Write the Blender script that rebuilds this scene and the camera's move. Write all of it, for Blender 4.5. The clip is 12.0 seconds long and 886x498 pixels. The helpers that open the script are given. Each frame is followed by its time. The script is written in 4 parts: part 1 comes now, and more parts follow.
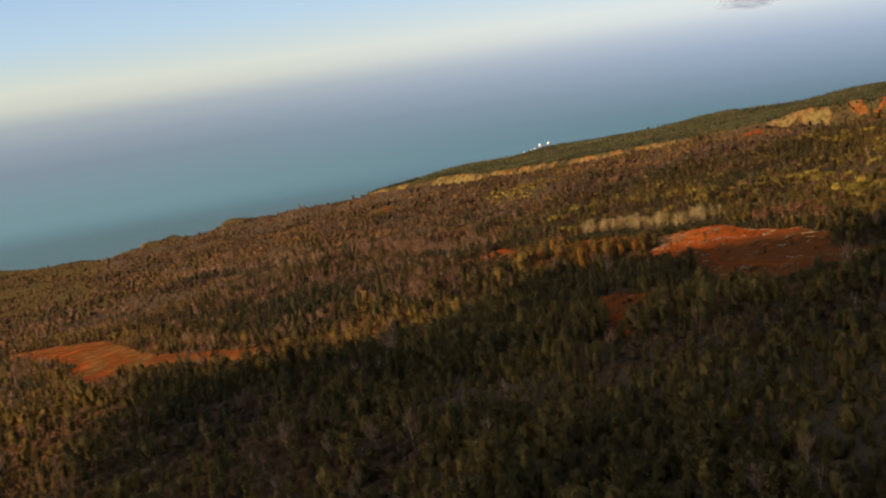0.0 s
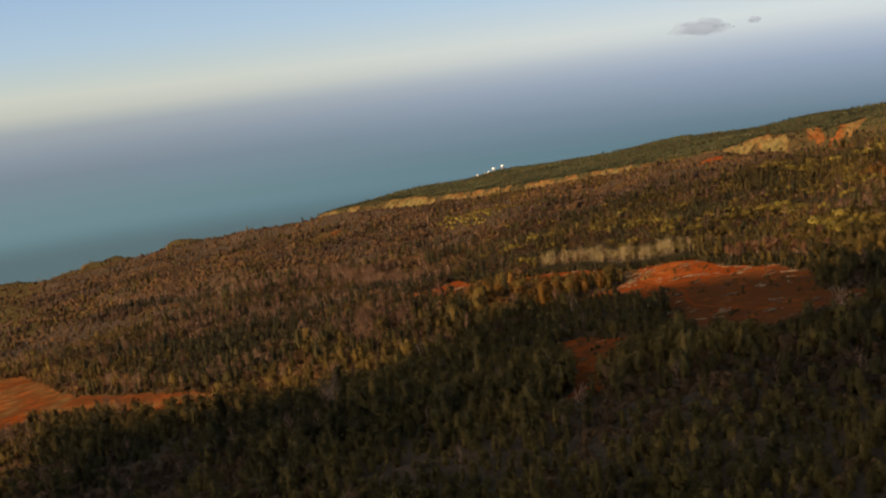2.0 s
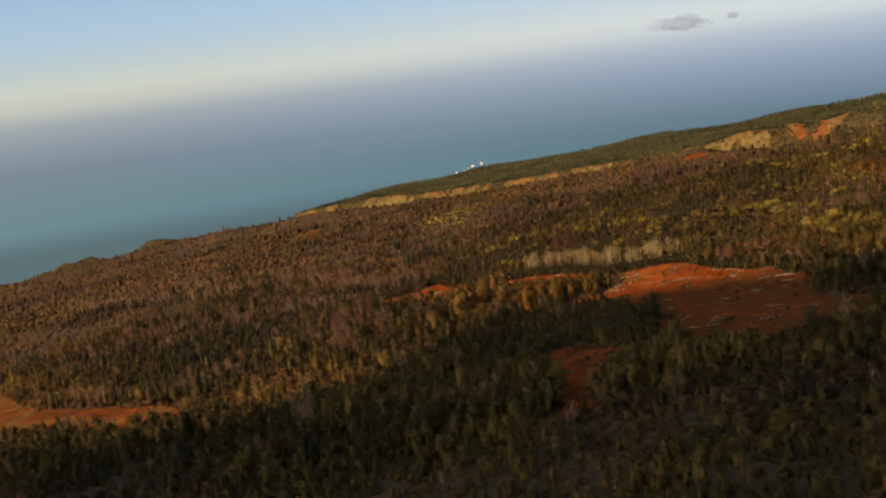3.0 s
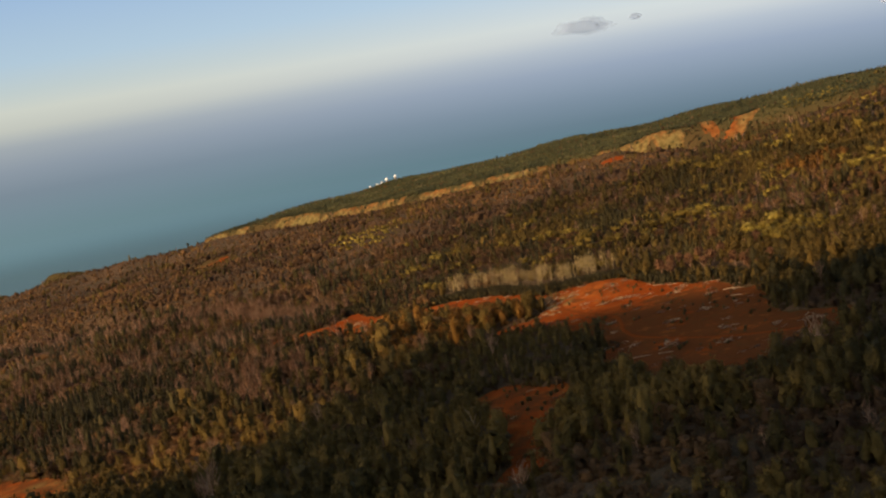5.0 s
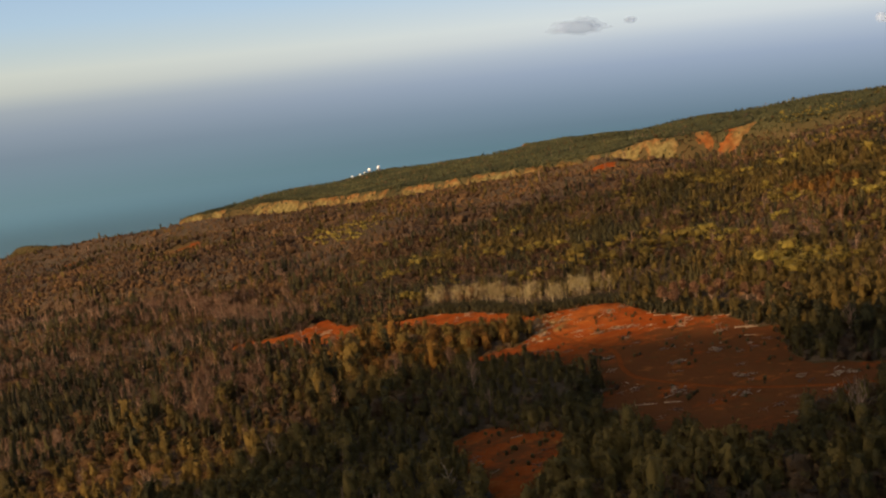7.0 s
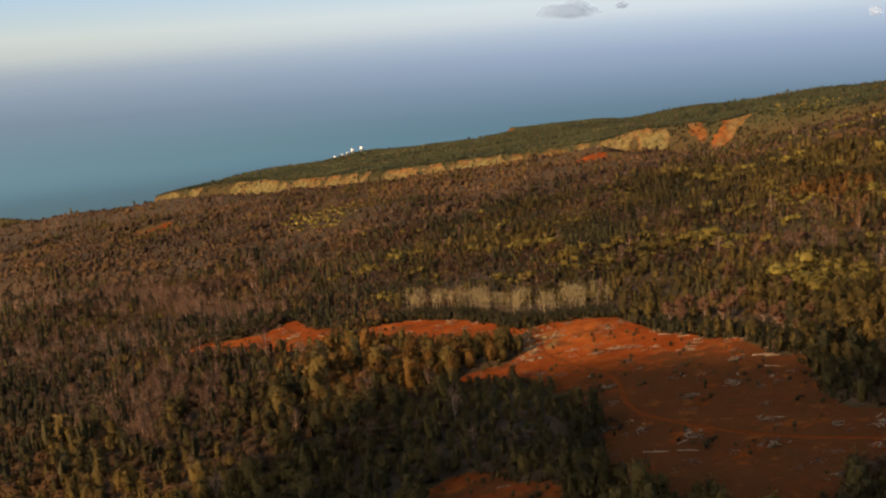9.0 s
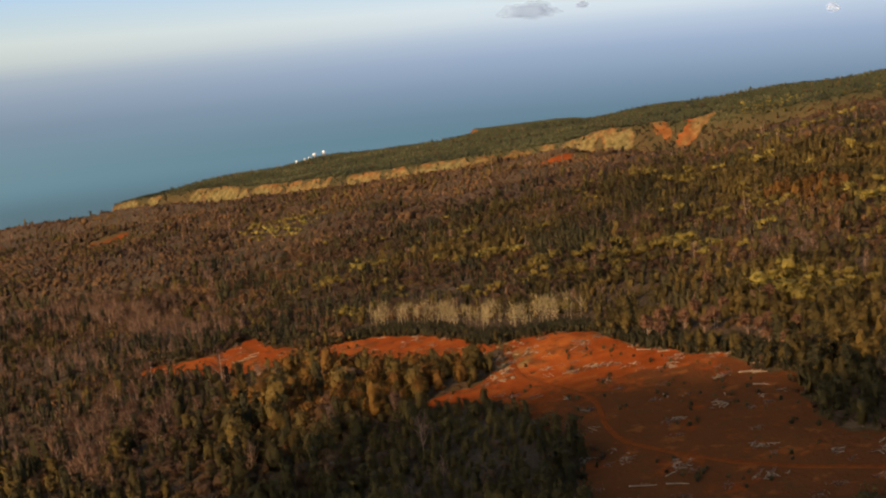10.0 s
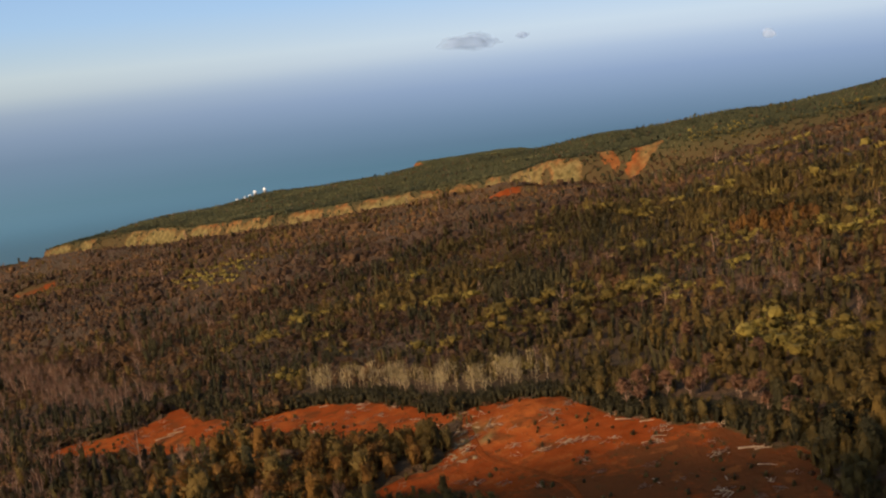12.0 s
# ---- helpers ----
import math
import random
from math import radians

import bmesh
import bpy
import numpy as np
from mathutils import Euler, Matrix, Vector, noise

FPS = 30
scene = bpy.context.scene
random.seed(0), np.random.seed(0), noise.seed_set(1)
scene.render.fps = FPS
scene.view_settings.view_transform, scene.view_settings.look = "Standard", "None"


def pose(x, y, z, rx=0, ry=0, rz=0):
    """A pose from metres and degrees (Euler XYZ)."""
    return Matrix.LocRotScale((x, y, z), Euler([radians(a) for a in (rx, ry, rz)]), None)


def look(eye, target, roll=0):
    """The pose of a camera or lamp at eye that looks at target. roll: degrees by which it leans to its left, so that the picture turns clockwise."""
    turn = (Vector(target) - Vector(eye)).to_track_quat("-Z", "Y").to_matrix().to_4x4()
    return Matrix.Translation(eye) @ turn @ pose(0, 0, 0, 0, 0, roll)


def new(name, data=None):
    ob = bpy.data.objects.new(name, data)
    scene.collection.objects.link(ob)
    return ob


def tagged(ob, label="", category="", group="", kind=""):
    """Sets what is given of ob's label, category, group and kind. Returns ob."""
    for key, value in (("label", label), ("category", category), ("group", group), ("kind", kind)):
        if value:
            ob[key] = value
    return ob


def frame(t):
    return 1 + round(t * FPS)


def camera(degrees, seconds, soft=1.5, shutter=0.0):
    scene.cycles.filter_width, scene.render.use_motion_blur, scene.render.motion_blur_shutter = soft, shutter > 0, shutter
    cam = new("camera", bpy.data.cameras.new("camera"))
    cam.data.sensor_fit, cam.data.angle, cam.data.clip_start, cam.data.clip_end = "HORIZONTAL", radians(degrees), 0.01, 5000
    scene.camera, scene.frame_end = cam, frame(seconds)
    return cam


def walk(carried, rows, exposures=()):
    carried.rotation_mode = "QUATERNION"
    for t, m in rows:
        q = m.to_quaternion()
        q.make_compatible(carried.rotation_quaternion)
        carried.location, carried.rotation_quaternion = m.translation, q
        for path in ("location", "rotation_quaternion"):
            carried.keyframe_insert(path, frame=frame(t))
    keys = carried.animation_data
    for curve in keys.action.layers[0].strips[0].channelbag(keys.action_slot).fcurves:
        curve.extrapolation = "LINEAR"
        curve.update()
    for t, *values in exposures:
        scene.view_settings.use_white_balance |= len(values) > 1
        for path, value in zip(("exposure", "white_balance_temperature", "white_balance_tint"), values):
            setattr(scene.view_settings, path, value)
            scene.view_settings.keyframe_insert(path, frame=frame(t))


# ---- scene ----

# ================= camera =================
cam = camera(46.9, 12.0, soft=2.2)
ROWS = [
    (0.0, 0.00, -0.00, 455.00, 79.107, 7.645, -1.395),
    (0.5, 0.57, 13.49, 454.44, 79.430, 7.308, -1.630),
    (1.0, 1.15, 26.98, 453.90, 79.890, 6.780, -2.529),
    (1.5, 1.80, 40.48, 453.43, 79.985, 6.446, -3.499),
    (2.0, 2.54, 53.97, 453.03, 79.962, 6.637, -3.952),
    (2.5, 3.40, 67.46, 452.69, 79.883, 6.957, -4.069),
    (3.0, 4.35, 80.96, 452.40, 79.652, 6.856, -5.170),
    (5.0, 10.17, 135.06, 451.60, 79.535, 9.227, -10.357),
    (5.5, 12.09, 148.51, 451.54, 79.602, 8.971, -10.909),
    (6.0, 14.12, 161.95, 451.53, 79.382, 8.700, -10.514),
    (6.5, 16.27, 175.37, 451.53, 79.163, 7.448, -10.566),
    (7.0, 18.50, 188.77, 451.53, 79.041, 5.705, -10.877),
    (9.0, 28.90, 242.22, 451.22, 77.921, 3.933, -11.546),
    (9.5, 31.87, 255.52, 450.93, 77.715, 3.986, -12.639),
    (10.0, 34.90, 268.79, 450.61, 77.851, 4.659, -13.699),
    (10.5, 38.05, 282.01, 450.30, 77.988, 5.349, -14.387),
    (11.0, 41.28, 295.18, 450.02, 78.179, 5.699, -15.353),
    (11.5, 44.57, 308.30, 449.75, 78.701, 6.126, -16.560),
    (12.0, 47.90, 321.39, 449.48, 79.312, 5.721, -17.000),
]
EXPOSURES = [(0.0, 0.31, 6900, 10), (0.5, 0.28, 6930, 10), (1.2, 0.18, 6950, 10), (2.0, 0.12, 6950, 10), (6.0, 0.12, 6950, 10), (7.2, 0.14, 6850, 10), (9.0, 0.22, 6550, 10),
             (10.5, 0.28, 6350, 10), (11.2, 0.19, 6120, 10), (12.0, 0.08, 6000, 10)]
walk(cam, [(t, pose(*v)) for t, *v in ROWS], EXPOSURES)

# ================= light =================
SUN_AZ, SUN_EL = radians(-116), radians(30)      # azimuth from +y towards +x
to_sun = Vector((math.sin(SUN_AZ) * math.cos(SUN_EL), math.cos(SUN_AZ) * math.cos(SUN_EL), math.sin(SUN_EL)))
world = bpy.data.worlds.new("sky")
scene.world = world
world.use_nodes = True
wn = world.node_tree
wn.nodes.clear()
sky = wn.nodes.new("ShaderNodeTexSky")
sky.sky_type = "NISHITA"
sky.sun_disc = False
sky.sun_elevation = SUN_EL
sky.sun_rotation = SUN_AZ
sky.dust_density = 2.0
bg = wn.nodes.new("ShaderNodeBackground")
bg.inputs["Strength"].default_value = 0.15
wo = wn.nodes.new("ShaderNodeOutputWorld")
wn.links.new(sky.outputs[0], bg.inputs[0])
wn.links.new(bg.outputs[0], wo.inputs[0])
sun = new("sun", bpy.data.lights.new("sun", "SUN"))
sun.data.energy = 4.6
sun.data.color = (1.0, 0.66, 0.36)
sun.data.angle = radians(0.7)
sun.matrix_world = look(to_sun * 100, (0, 0, 0))


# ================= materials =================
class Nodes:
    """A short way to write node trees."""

    def __init__(self, name):
        self.mat = bpy.data.materials.new(name)
        self.mat.use_nodes = True
        self.tree = self.mat.node_tree
        self.tree.nodes.clear()
        self.out = self.tree.nodes.new("ShaderNodeOutputMaterial")

    def add(self, kind, **sockets):
        n = self.tree.nodes.new(kind)
        for key, value in sockets.items():
            self.put(n, key, value)
        return n

    def put(self, n, key, value):
        sock = n.inputs[int(key[1:])] if key[0] == "i" and key[1:].isdigit() else n.inputs[key.replace("_", " ")]
        if isinstance(value, bpy.types.NodeSocket):
            self.tree.links.new(value, sock)
        else:
            sock.default_value = value

    def noise(self, scale, detail=3.0, rough=0.6, vec=None):
        if vec is None:
            vec = self.add("ShaderNodeTexCoord").outputs["Object"]
        n = self.add("ShaderNodeTexNoise", Scale=scale, Detail=detail, Roughness=rough, Vector=vec)
        return n.outputs["Fac"]

    def attr(self, name):
        n = self.add("ShaderNodeAttribute")
        n.attribute_name = name
        return n.outputs["Fac"]

    def ramp(self, fac, stops):
        n = self.add("ShaderNodeValToRGB", Fac=fac)
        e = n.color_ramp.elements
        while len(e) < len(stops):
            e.new(0.5)
        for el, (p, col) in zip(e, stops):
            el.position = p
            el.color = (*col, 1)
        return n.outputs["Color"]

    def mix(self, fac, a, b, mode="MIX"):
        n = self.add("ShaderNodeMix")
        n.data_type, n.blend_type = "RGBA", mode
        for key, v in ((0, fac), (6, a), (7, b)):
            if isinstance(v, bpy.types.NodeSocket):
                self.tree.links.new(v, n.inputs[key])
            else:
                n.inputs[key].default_value = v if key == 0 else (*v, 1)
        return n.outputs[2]

    def math(self, op, a, b=0.0, clamp=False):
        n = self.add("ShaderNodeMath", i0=a, i1=b)
        n.operation, n.use_clamp = op, clamp
        return n.outputs[0]

    def step(self, v, lo, hi):
        n = self.add("ShaderNodeMapRange", Value=v, From_Min=lo, From_Max=hi)
        n.interpolation_type = "SMOOTHSTEP"
        return n.outputs[0]

    def surface(self, color, rough=0.9, bump=None, depth=0.3, spec=0.2, metal=0.0):
        p = self.add("ShaderNodeBsdfPrincipled", Base_Color=color if isinstance(color, bpy.types.NodeSocket) else (*color, 1), Roughness=rough, Metallic=metal)
        p.inputs["Specular IOR Level"].default_value = spec
        if bump is not None:
            b = self.add("ShaderNodeBump", Height=bump, Strength=0.8, Distance=depth)
            self.tree.links.new(b.outputs[0], p.inputs["Normal"])
        self.tree.links.new(p.outputs[0], self.out.inputs[0])
        return self.mat


def foliage(name, stops, spread=0.22):
    """Leaves: each tree has its own tint, each clump a little of its own."""
    n = Nodes(name)
    tint = n.attr("tint")
    isl = n.add("ShaderNodeNewGeometry").outputs["Random Per Island"]
    f = n.math("ADD", tint, n.math("MULTIPLY", n.math("SUBTRACT", isl, 0.5), spread), True)
    f = n.math("ADD", f, n.math("MULTIPLY", n.math("SUBTRACT", n.noise(1.3, 3, 0.7), 0.5), 0.42), True)
    col = n.ramp(f, stops)
    painted_gaps = n.noise(2.6, 4, 0.7)
    # near-black shade between leaves painted into the colour by noise
    col = n.mix(n.math("MULTIPLY", n.step(painted_gaps, 0.54, 0.34), 0.20), col, (0.014, 0.011, 0.005))
    n.surface(col, 0.75, n.math("ADD", painted_gaps, n.noise(1.1, 2)), 0.5, 0.1)
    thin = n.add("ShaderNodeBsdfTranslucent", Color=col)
    both = n.add("ShaderNodeMixShader", Fac=0.30)
    n.tree.links.new(n.out.inputs[0].links[0].from_socket, both.inputs[1])
    n.tree.links.new(thin.outputs[0], both.inputs[2])
    n.tree.links.new(both.outputs[0], n.out.inputs[0])
    return n.mat


def bark(name, dark, pale):
    n = Nodes(name)
    col = n.ramp(n.noise(0.9, 4), [(0.3, dark), (0.7, pale)])
    return n.surface(col, 0.85)


M_GREEN = foliage("green_leaves", [(0.0, (0.055, 0.043, 0.014)), (0.5, (0.104, 0.073, 0.020)), (1.0, (0.192, 0.123, 0.030))])
M_DARK = foliage("dark_leaves", [(0.0, (0.040, 0.036, 0.017)), (0.5, (0.062, 0.053, 0.022)), (1.0, (0.103, 0.082, 0.029))])
M_UPLAND = foliage("upland_leaves", [(0.0, (0.048, 0.054, 0.029)), (0.5, (0.090, 0.090, 0.040)), (1.0, (0.155, 0.142, 0.058))])
M_BROWN = foliage("brown_leaves", [(0.0, (0.073, 0.042, 0.022)), (0.5, (0.119, 0.066, 0.028)), (1.0, (0.193, 0.100, 0.037))])
M_YELLOW = foliage("yellow_leaves", [(0.0, (0.150, 0.106, 0.024)), (0.5, (0.221, 0.158, 0.031)), (1.0, (0.350, 0.267, 0.052))])
M_ORANGE = foliage("orange_leaves", [(0.0, (0.102, 0.052, 0.014)), (0.5, (0.172, 0.080, 0.018)), (1.0, (0.240, 0.126, 0.025))])
M_BARK = bark("grey_bark", (0.10, 0.075, 0.05), (0.26, 0.20, 0.15))
M_WHITE = bark("pale_bark", (0.30, 0.21, 0.10), (0.60, 0.48, 0.25))
M_DEAD = bark("dead_twigs", (0.17, 0.10, 0.06), (0.40, 0.26, 0.165))
M_TWIG = foliage("fine_dead_twigs", [(0.0, (0.160, 0.083, 0.047)), (0.5, (0.245, 0.138, 0.080)), (1.0, (0.351, 0.214, 0.127))])
M_PALE_TWIG = foliage("pale_twigs", [(0.0, (0.332, 0.226, 0.094)), (0.5, (0.508, 0.376, 0.166)), (1.0, (0.685, 0.530, 0.255))])
M_SPARSE = foliage("thin_reddish_leaves", [(0.0, (0.130, 0.068, 0.034)), (0.5, (0.208, 0.107, 0.055)), (1.0, (0.286, 0.163, 0.085))])
M_LOG = bark("bleached_log", (0.180, 0.115, 0.063), (0.432, 0.299, 0.168))
M_SLASH = bark("weathered_slash", (0.10, 0.052, 0.028), (0.24, 0.135, 0.075))
M_HEAP = bark("bleached_slash", (0.192, 0.125, 0.068), (0.440, 0.328, 0.203))


def ground_material():
    n = Nodes("hillside_ground")
    big = n.noise(0.02, 4)
    mid = n.noise(0.12, 5)
    fine = n.noise(0.9, 4)
    floor = n.mix(mid, (0.055, 0.038, 0.016), (0.100, 0.066, 0.027))
    floor = n.mix(n.attr("upland"), floor, n.mix(fine, (0.040, 0.040, 0.018), (0.076, 0.072, 0.031)))
    grass = n.ramp(n.math("ADD", n.math("MULTIPLY", big, 0.5), n.math("MULTIPLY", mid, 0.5)),
                   [(0.34, (0.040, 0.029, 0.012)), (0.5, (0.070, 0.051, 0.019)), (0.66, (0.115, 0.084, 0.032))])
    floor = n.mix(n.attr("grass"), floor, grass)
    red = n.ramp(n.math("ADD", n.math("MULTIPLY", big, 0.5), n.math("MULTIPLY", mid, 0.5)),
                 [(0.32, (0.15, 0.030, 0.006)), (0.5, (0.21, 0.045, 0.009)), (0.66, (0.30, 0.085, 0.017))])
    red = n.mix(n.step(fine, 0.58, 0.75), red, (0.13, 0.085, 0.035))
    # weed patches, thickened to carry the clearings' shade in the soil colour
    weeds_and_shade = n.math("ADD", n.noise(0.07, 5, 0.7), n.math("MULTIPLY", n.attr("weed_shade"), 0.16))
    red = n.mix(n.math("MULTIPLY", n.step(weeds_and_shade, 0.50, 0.66), 0.85), red, (0.090, 0.034, 0.012))
    spots = n.noise(0.22, 4, 0.65)
    red = n.mix(n.math("MULTIPLY", n.step(spots, 0.56, 0.68), 0.65), red, n.mix(fine, (0.050, 0.034, 0.012), (0.095, 0.050, 0.017)))
    red = n.mix(n.math("MULTIPLY", n.step(n.noise(0.11, 3), 0.40, 0.30), 0.55), red, (0.24, 0.078, 0.018))
    tan = n.ramp(mid, [(0.34, (0.070, 0.052, 0.019)), (0.48, (0.125, 0.095, 0.033)), (0.66, (0.200, 0.155, 0.060))])
    soil = n.mix(n.attr("tan"), red, tan)
    edge = n.step(n.math("ADD", n.attr("bare"), n.math("MULTIPLY", n.math("SUBTRACT", mid, 0.5), 0.9)), 0.38, 0.62)
    col = n.mix(edge, floor, soil)
    return n.surface(col, 0.95, n.math("ADD", mid, n.math("MULTIPLY", fine, 0.3)), 1.6, 0.0)


M_GROUND = ground_material()


def sea_material():
    n = Nodes("sea_water")
    tc = n.add("ShaderNodeTexCoord").outputs["Object"]
    mp = n.add("ShaderNodeMapping", Vector=tc, Scale=(0.6, 1.6, 1.0), Rotation=(0, 0, 0.5))
    w = n.noise(0.035, 6, 0.65, mp.outputs[0])
    x = n.add("ShaderNodeSeparateXYZ", Vector=tc).outputs["X"]
    # reflected sky and sunward haze put into the water colour, paler westward
    col = n.mix(n.step(x, -1900.0, 700.0), (0.074, 0.150, 0.186), (0.066, 0.136, 0.186))
    col = n.mix(n.math("MULTIPLY", n.noise(0.002, 3), 0.3), col, (0.062, 0.136, 0.180))
    return n.surface(col, 0.55, w, 0.8, 0.04)


M_SEA = sea_material()


# ================= mesh helpers =================
def mesh_object(name, verts, faces, mat, attrs=None, parent=None, smooth=False, normals=None):
    """One mesh from arrays: verts n x 3, faces m x k, and point attributes."""
    verts = np.ascontiguousarray(verts, dtype=np.float32)
    faces = np.ascontiguousarray(faces, dtype=np.int32)
    me = bpy.data.meshes.new(name)
    k = faces.shape[1]
    me.vertices.add(len(verts))
    me.vertices.foreach_set("co", verts.ravel())
    me.loops.add(faces.size)
    me.loops.foreach_set("vertex_index", faces.ravel())
    me.polygons.add(len(faces))
    me.polygons.foreach_set("loop_start", np.arange(0, faces.size, k, dtype=np.int32))
    me.polygons.foreach_set("loop_total", np.full(len(faces), k, dtype=np.int32))
    if smooth:
        me.polygons.foreach_set("use_smooth", np.ones(len(faces), dtype=bool))
    for key, values in (attrs or {}).items():
        a = me.attributes.new(key, "FLOAT", "POINT")
        a.data.foreach_set("value", np.ascontiguousarray(values, dtype=np.float32))
    if normals is not None:
        a = me.attributes.new("custom_normal", "FLOAT_VECTOR", "POINT")
        a.data.foreach_set("vector", np.ascontiguousarray(normals, dtype=np.float32).ravel())
    me.materials.append(mat)
    me.update(calc_edges=True)
    ob = new(name, me)
    if parent is not None:
        ob.parent = parent
    return ob


def hash2(ix, iy, seed):
    h = np.sin(ix * 127.1 + iy * 311.7 + seed * 74.7) * 43758.5453
    return h - np.floor(h)


def vnoise(x, y, size, seed=0):
    """Smooth value noise, 0 to 1, with lumps of that size."""
    x, y = x / size, y / size
    ix, iy = np.floor(x), np.floor(y)
    fx, fy = x - ix, y - iy
    fx, fy = fx * fx * (3 - 2 * fx), fy * fy * (3 - 2 * fy)
    a, b = hash2(ix, iy, seed), hash2(ix + 1, iy, seed)
    c, d = hash2(ix, iy + 1, seed), hash2(ix + 1, iy + 1, seed)
    return (a + (b - a) * fx) * (1 - fy) + (c + (d - c) * fx) * fy


def fnoise(x, y, size, seed=0, octaves=4):
    total, amp, norm = 0, 1.0, 0.0
    for o in range(octaves):
        total = total + amp * vnoise(x, y, size / 2 ** o, seed + 13 * o)
        norm += amp
        amp *= 0.5
    return total / norm


def smooth(v, lo, hi):
    u = np.clip((v - lo) / (hi - lo), 0, 1)
    return u * u * (3 - 2 * u)


def line_distance(x, y, pts, closed=False):
    """Distance to a line of points; and the side of the nearest stretch (positive: to its right)."""
    best = np.full(np.shape(x), 1e9)
    side = np.zeros(np.shape(x))
    n = len(pts)
    for i in range(n if closed else n - 1):
        (ax, ay), (bx, by) = pts[i], pts[(i + 1) % n]
        dx, dy = bx - ax, by - ay
        u = np.clip(((x - ax) * dx + (y - ay) * dy) / (dx * dx + dy * dy), 0, 1)
        d = np.hypot(x - ax - u * dx, y - ay - u * dy)
        s = (x - ax) * dy - (y - ay) * dx
        take = d < best
        best = np.where(take, d, best)
        side = np.where(take, s, side)
    return best, side


def inside(x, y, pts):
    """Signed distance to a closed outline, positive inside."""
    best, _ = line_distance(x, y, pts, True)
    odd = np.zeros(np.shape(x), dtype=bool)
    n = len(pts)
    for i in range(n):
        (ax, ay), (bx, by) = pts[i], pts[(i + 1) % n]
        if ay == by:
            continue
        cross = ((ay > y) != (by > y)) & (x < (bx - ax) * (y - ay) / (by - ay) + ax)
        odd ^= cross
    return np.where(odd, best, -best)


# ================= the land =================
# coast line from west to east, then closed far inland
COAST = [(-3300, 3300), (-1500, 3080), (-1080, 2830), (-800, 2430), (-900, 3080), (-800, 3120), (-665, 2790), (-650, 3120),
         (-480, 2860), (-330, 2710), (-190, 2480), (-130, 2600), (-215, 2860), (0, 2960), (180, 3060), (369, 3260), (430, 3150),
         (475, 2900), (600, 2730), (760, 2750), (890, 2430), (980, 2320), (1140, 2170), (1260, 1990), (1500, 1960),
         (2300, 2000), (3300, 1900), (3300, -1500), (-3300, -1500)]
# top of the bare wall on the far side of the gulch
WALL = [(-230, 2870), (30, 2640), (200, 2360), (290, 2190), (380, 2090), (500, 2005), (590, 1930), (680, 1830),
        (770, 1770), (860, 1700), (1000, 1640), (1400, 1540), (2200, 1430)]
FIELD = [(96, 632), (123, 640), (139, 655), (158, 690), (178, 683), (193, 650), (199, 626), (216, 598), (213, 585), (218, 560),
         (207, 533), (202, 510), (224, 492), (214, 474), (196, 462), (176, 460), (150, 442), (118, 495), (126, 525), (137, 540), (133, 585), (126, 612)]
STRIP = [(77, 772), (107, 765), (129, 745), (145, 700), (152, 688), (136, 668), (119, 688), (100, 712), (84, 734), (72, 754)]
YARD = [(-26, 832), (-12, 823), (10, 818), (29, 815), (39, 828), (48, 835), (53, 815), (57, 801), (69, 779), (62, 745), (41, 752), (17, 772), (-4, 800)]
HOLLOW = [(69, 525), (81, 533), (93, 527), (106, 504), (105, 487), (92, 473), (82, 454), (76, 425), (60, 420), (66, 450), (72, 481)]
BENCH = [(-500, 1025), (-449, 983), (-385, 938), (-302, 867), (-216, 706), (-152, 653), (-99, 603), (-109, 574), (-137, 581), (-172, 624),
         (-218, 655), (-238, 636), (-272, 676), (-288, 744), (-372, 846), (-450, 930)]
ROAD = [(152, 680), (147, 656), (144, 634), (151, 615), (157, 596), (156, 582), (150, 562), (149, 545), (156, 529), (166, 511), (178, 497), (196, 481), (226, 462)]
GRASS = [(-400, 1190), (-560, 1120), (-740, 1230), (-1100, 2050), (-1250, 2500), (-1000, 2720), (-770, 2420), (-660, 2000), (-560, 1640), (-440, 1450)]
BLUFF = [(-800, 2400), (-690, 2440), (-620, 2700), (-780, 3150), (-960, 3100)]
SEA_LEVEL = 0.0


def near_plane(x, y):
    return 349.0 + 0.102 * x - 0.0774 * y


def far_plane(x, y):
    return 334.0 + 0.100 * x - 0.0768 * y


def wall_distance(x, y):
    """Distance from the wall's top, positive towards the valley in front of it."""
    d, s = line_distance(x, y, WALL)
    return np.where(s > 0, d, -d)


def wall_wander(x, y):
    """How far ribs and gullies push the wall to and fro."""
    return 26 * (fnoise(x, y, 70, 3, 3) - 0.5) + 14 * (fnoise(x, y, 26, 4, 2) - 0.5)


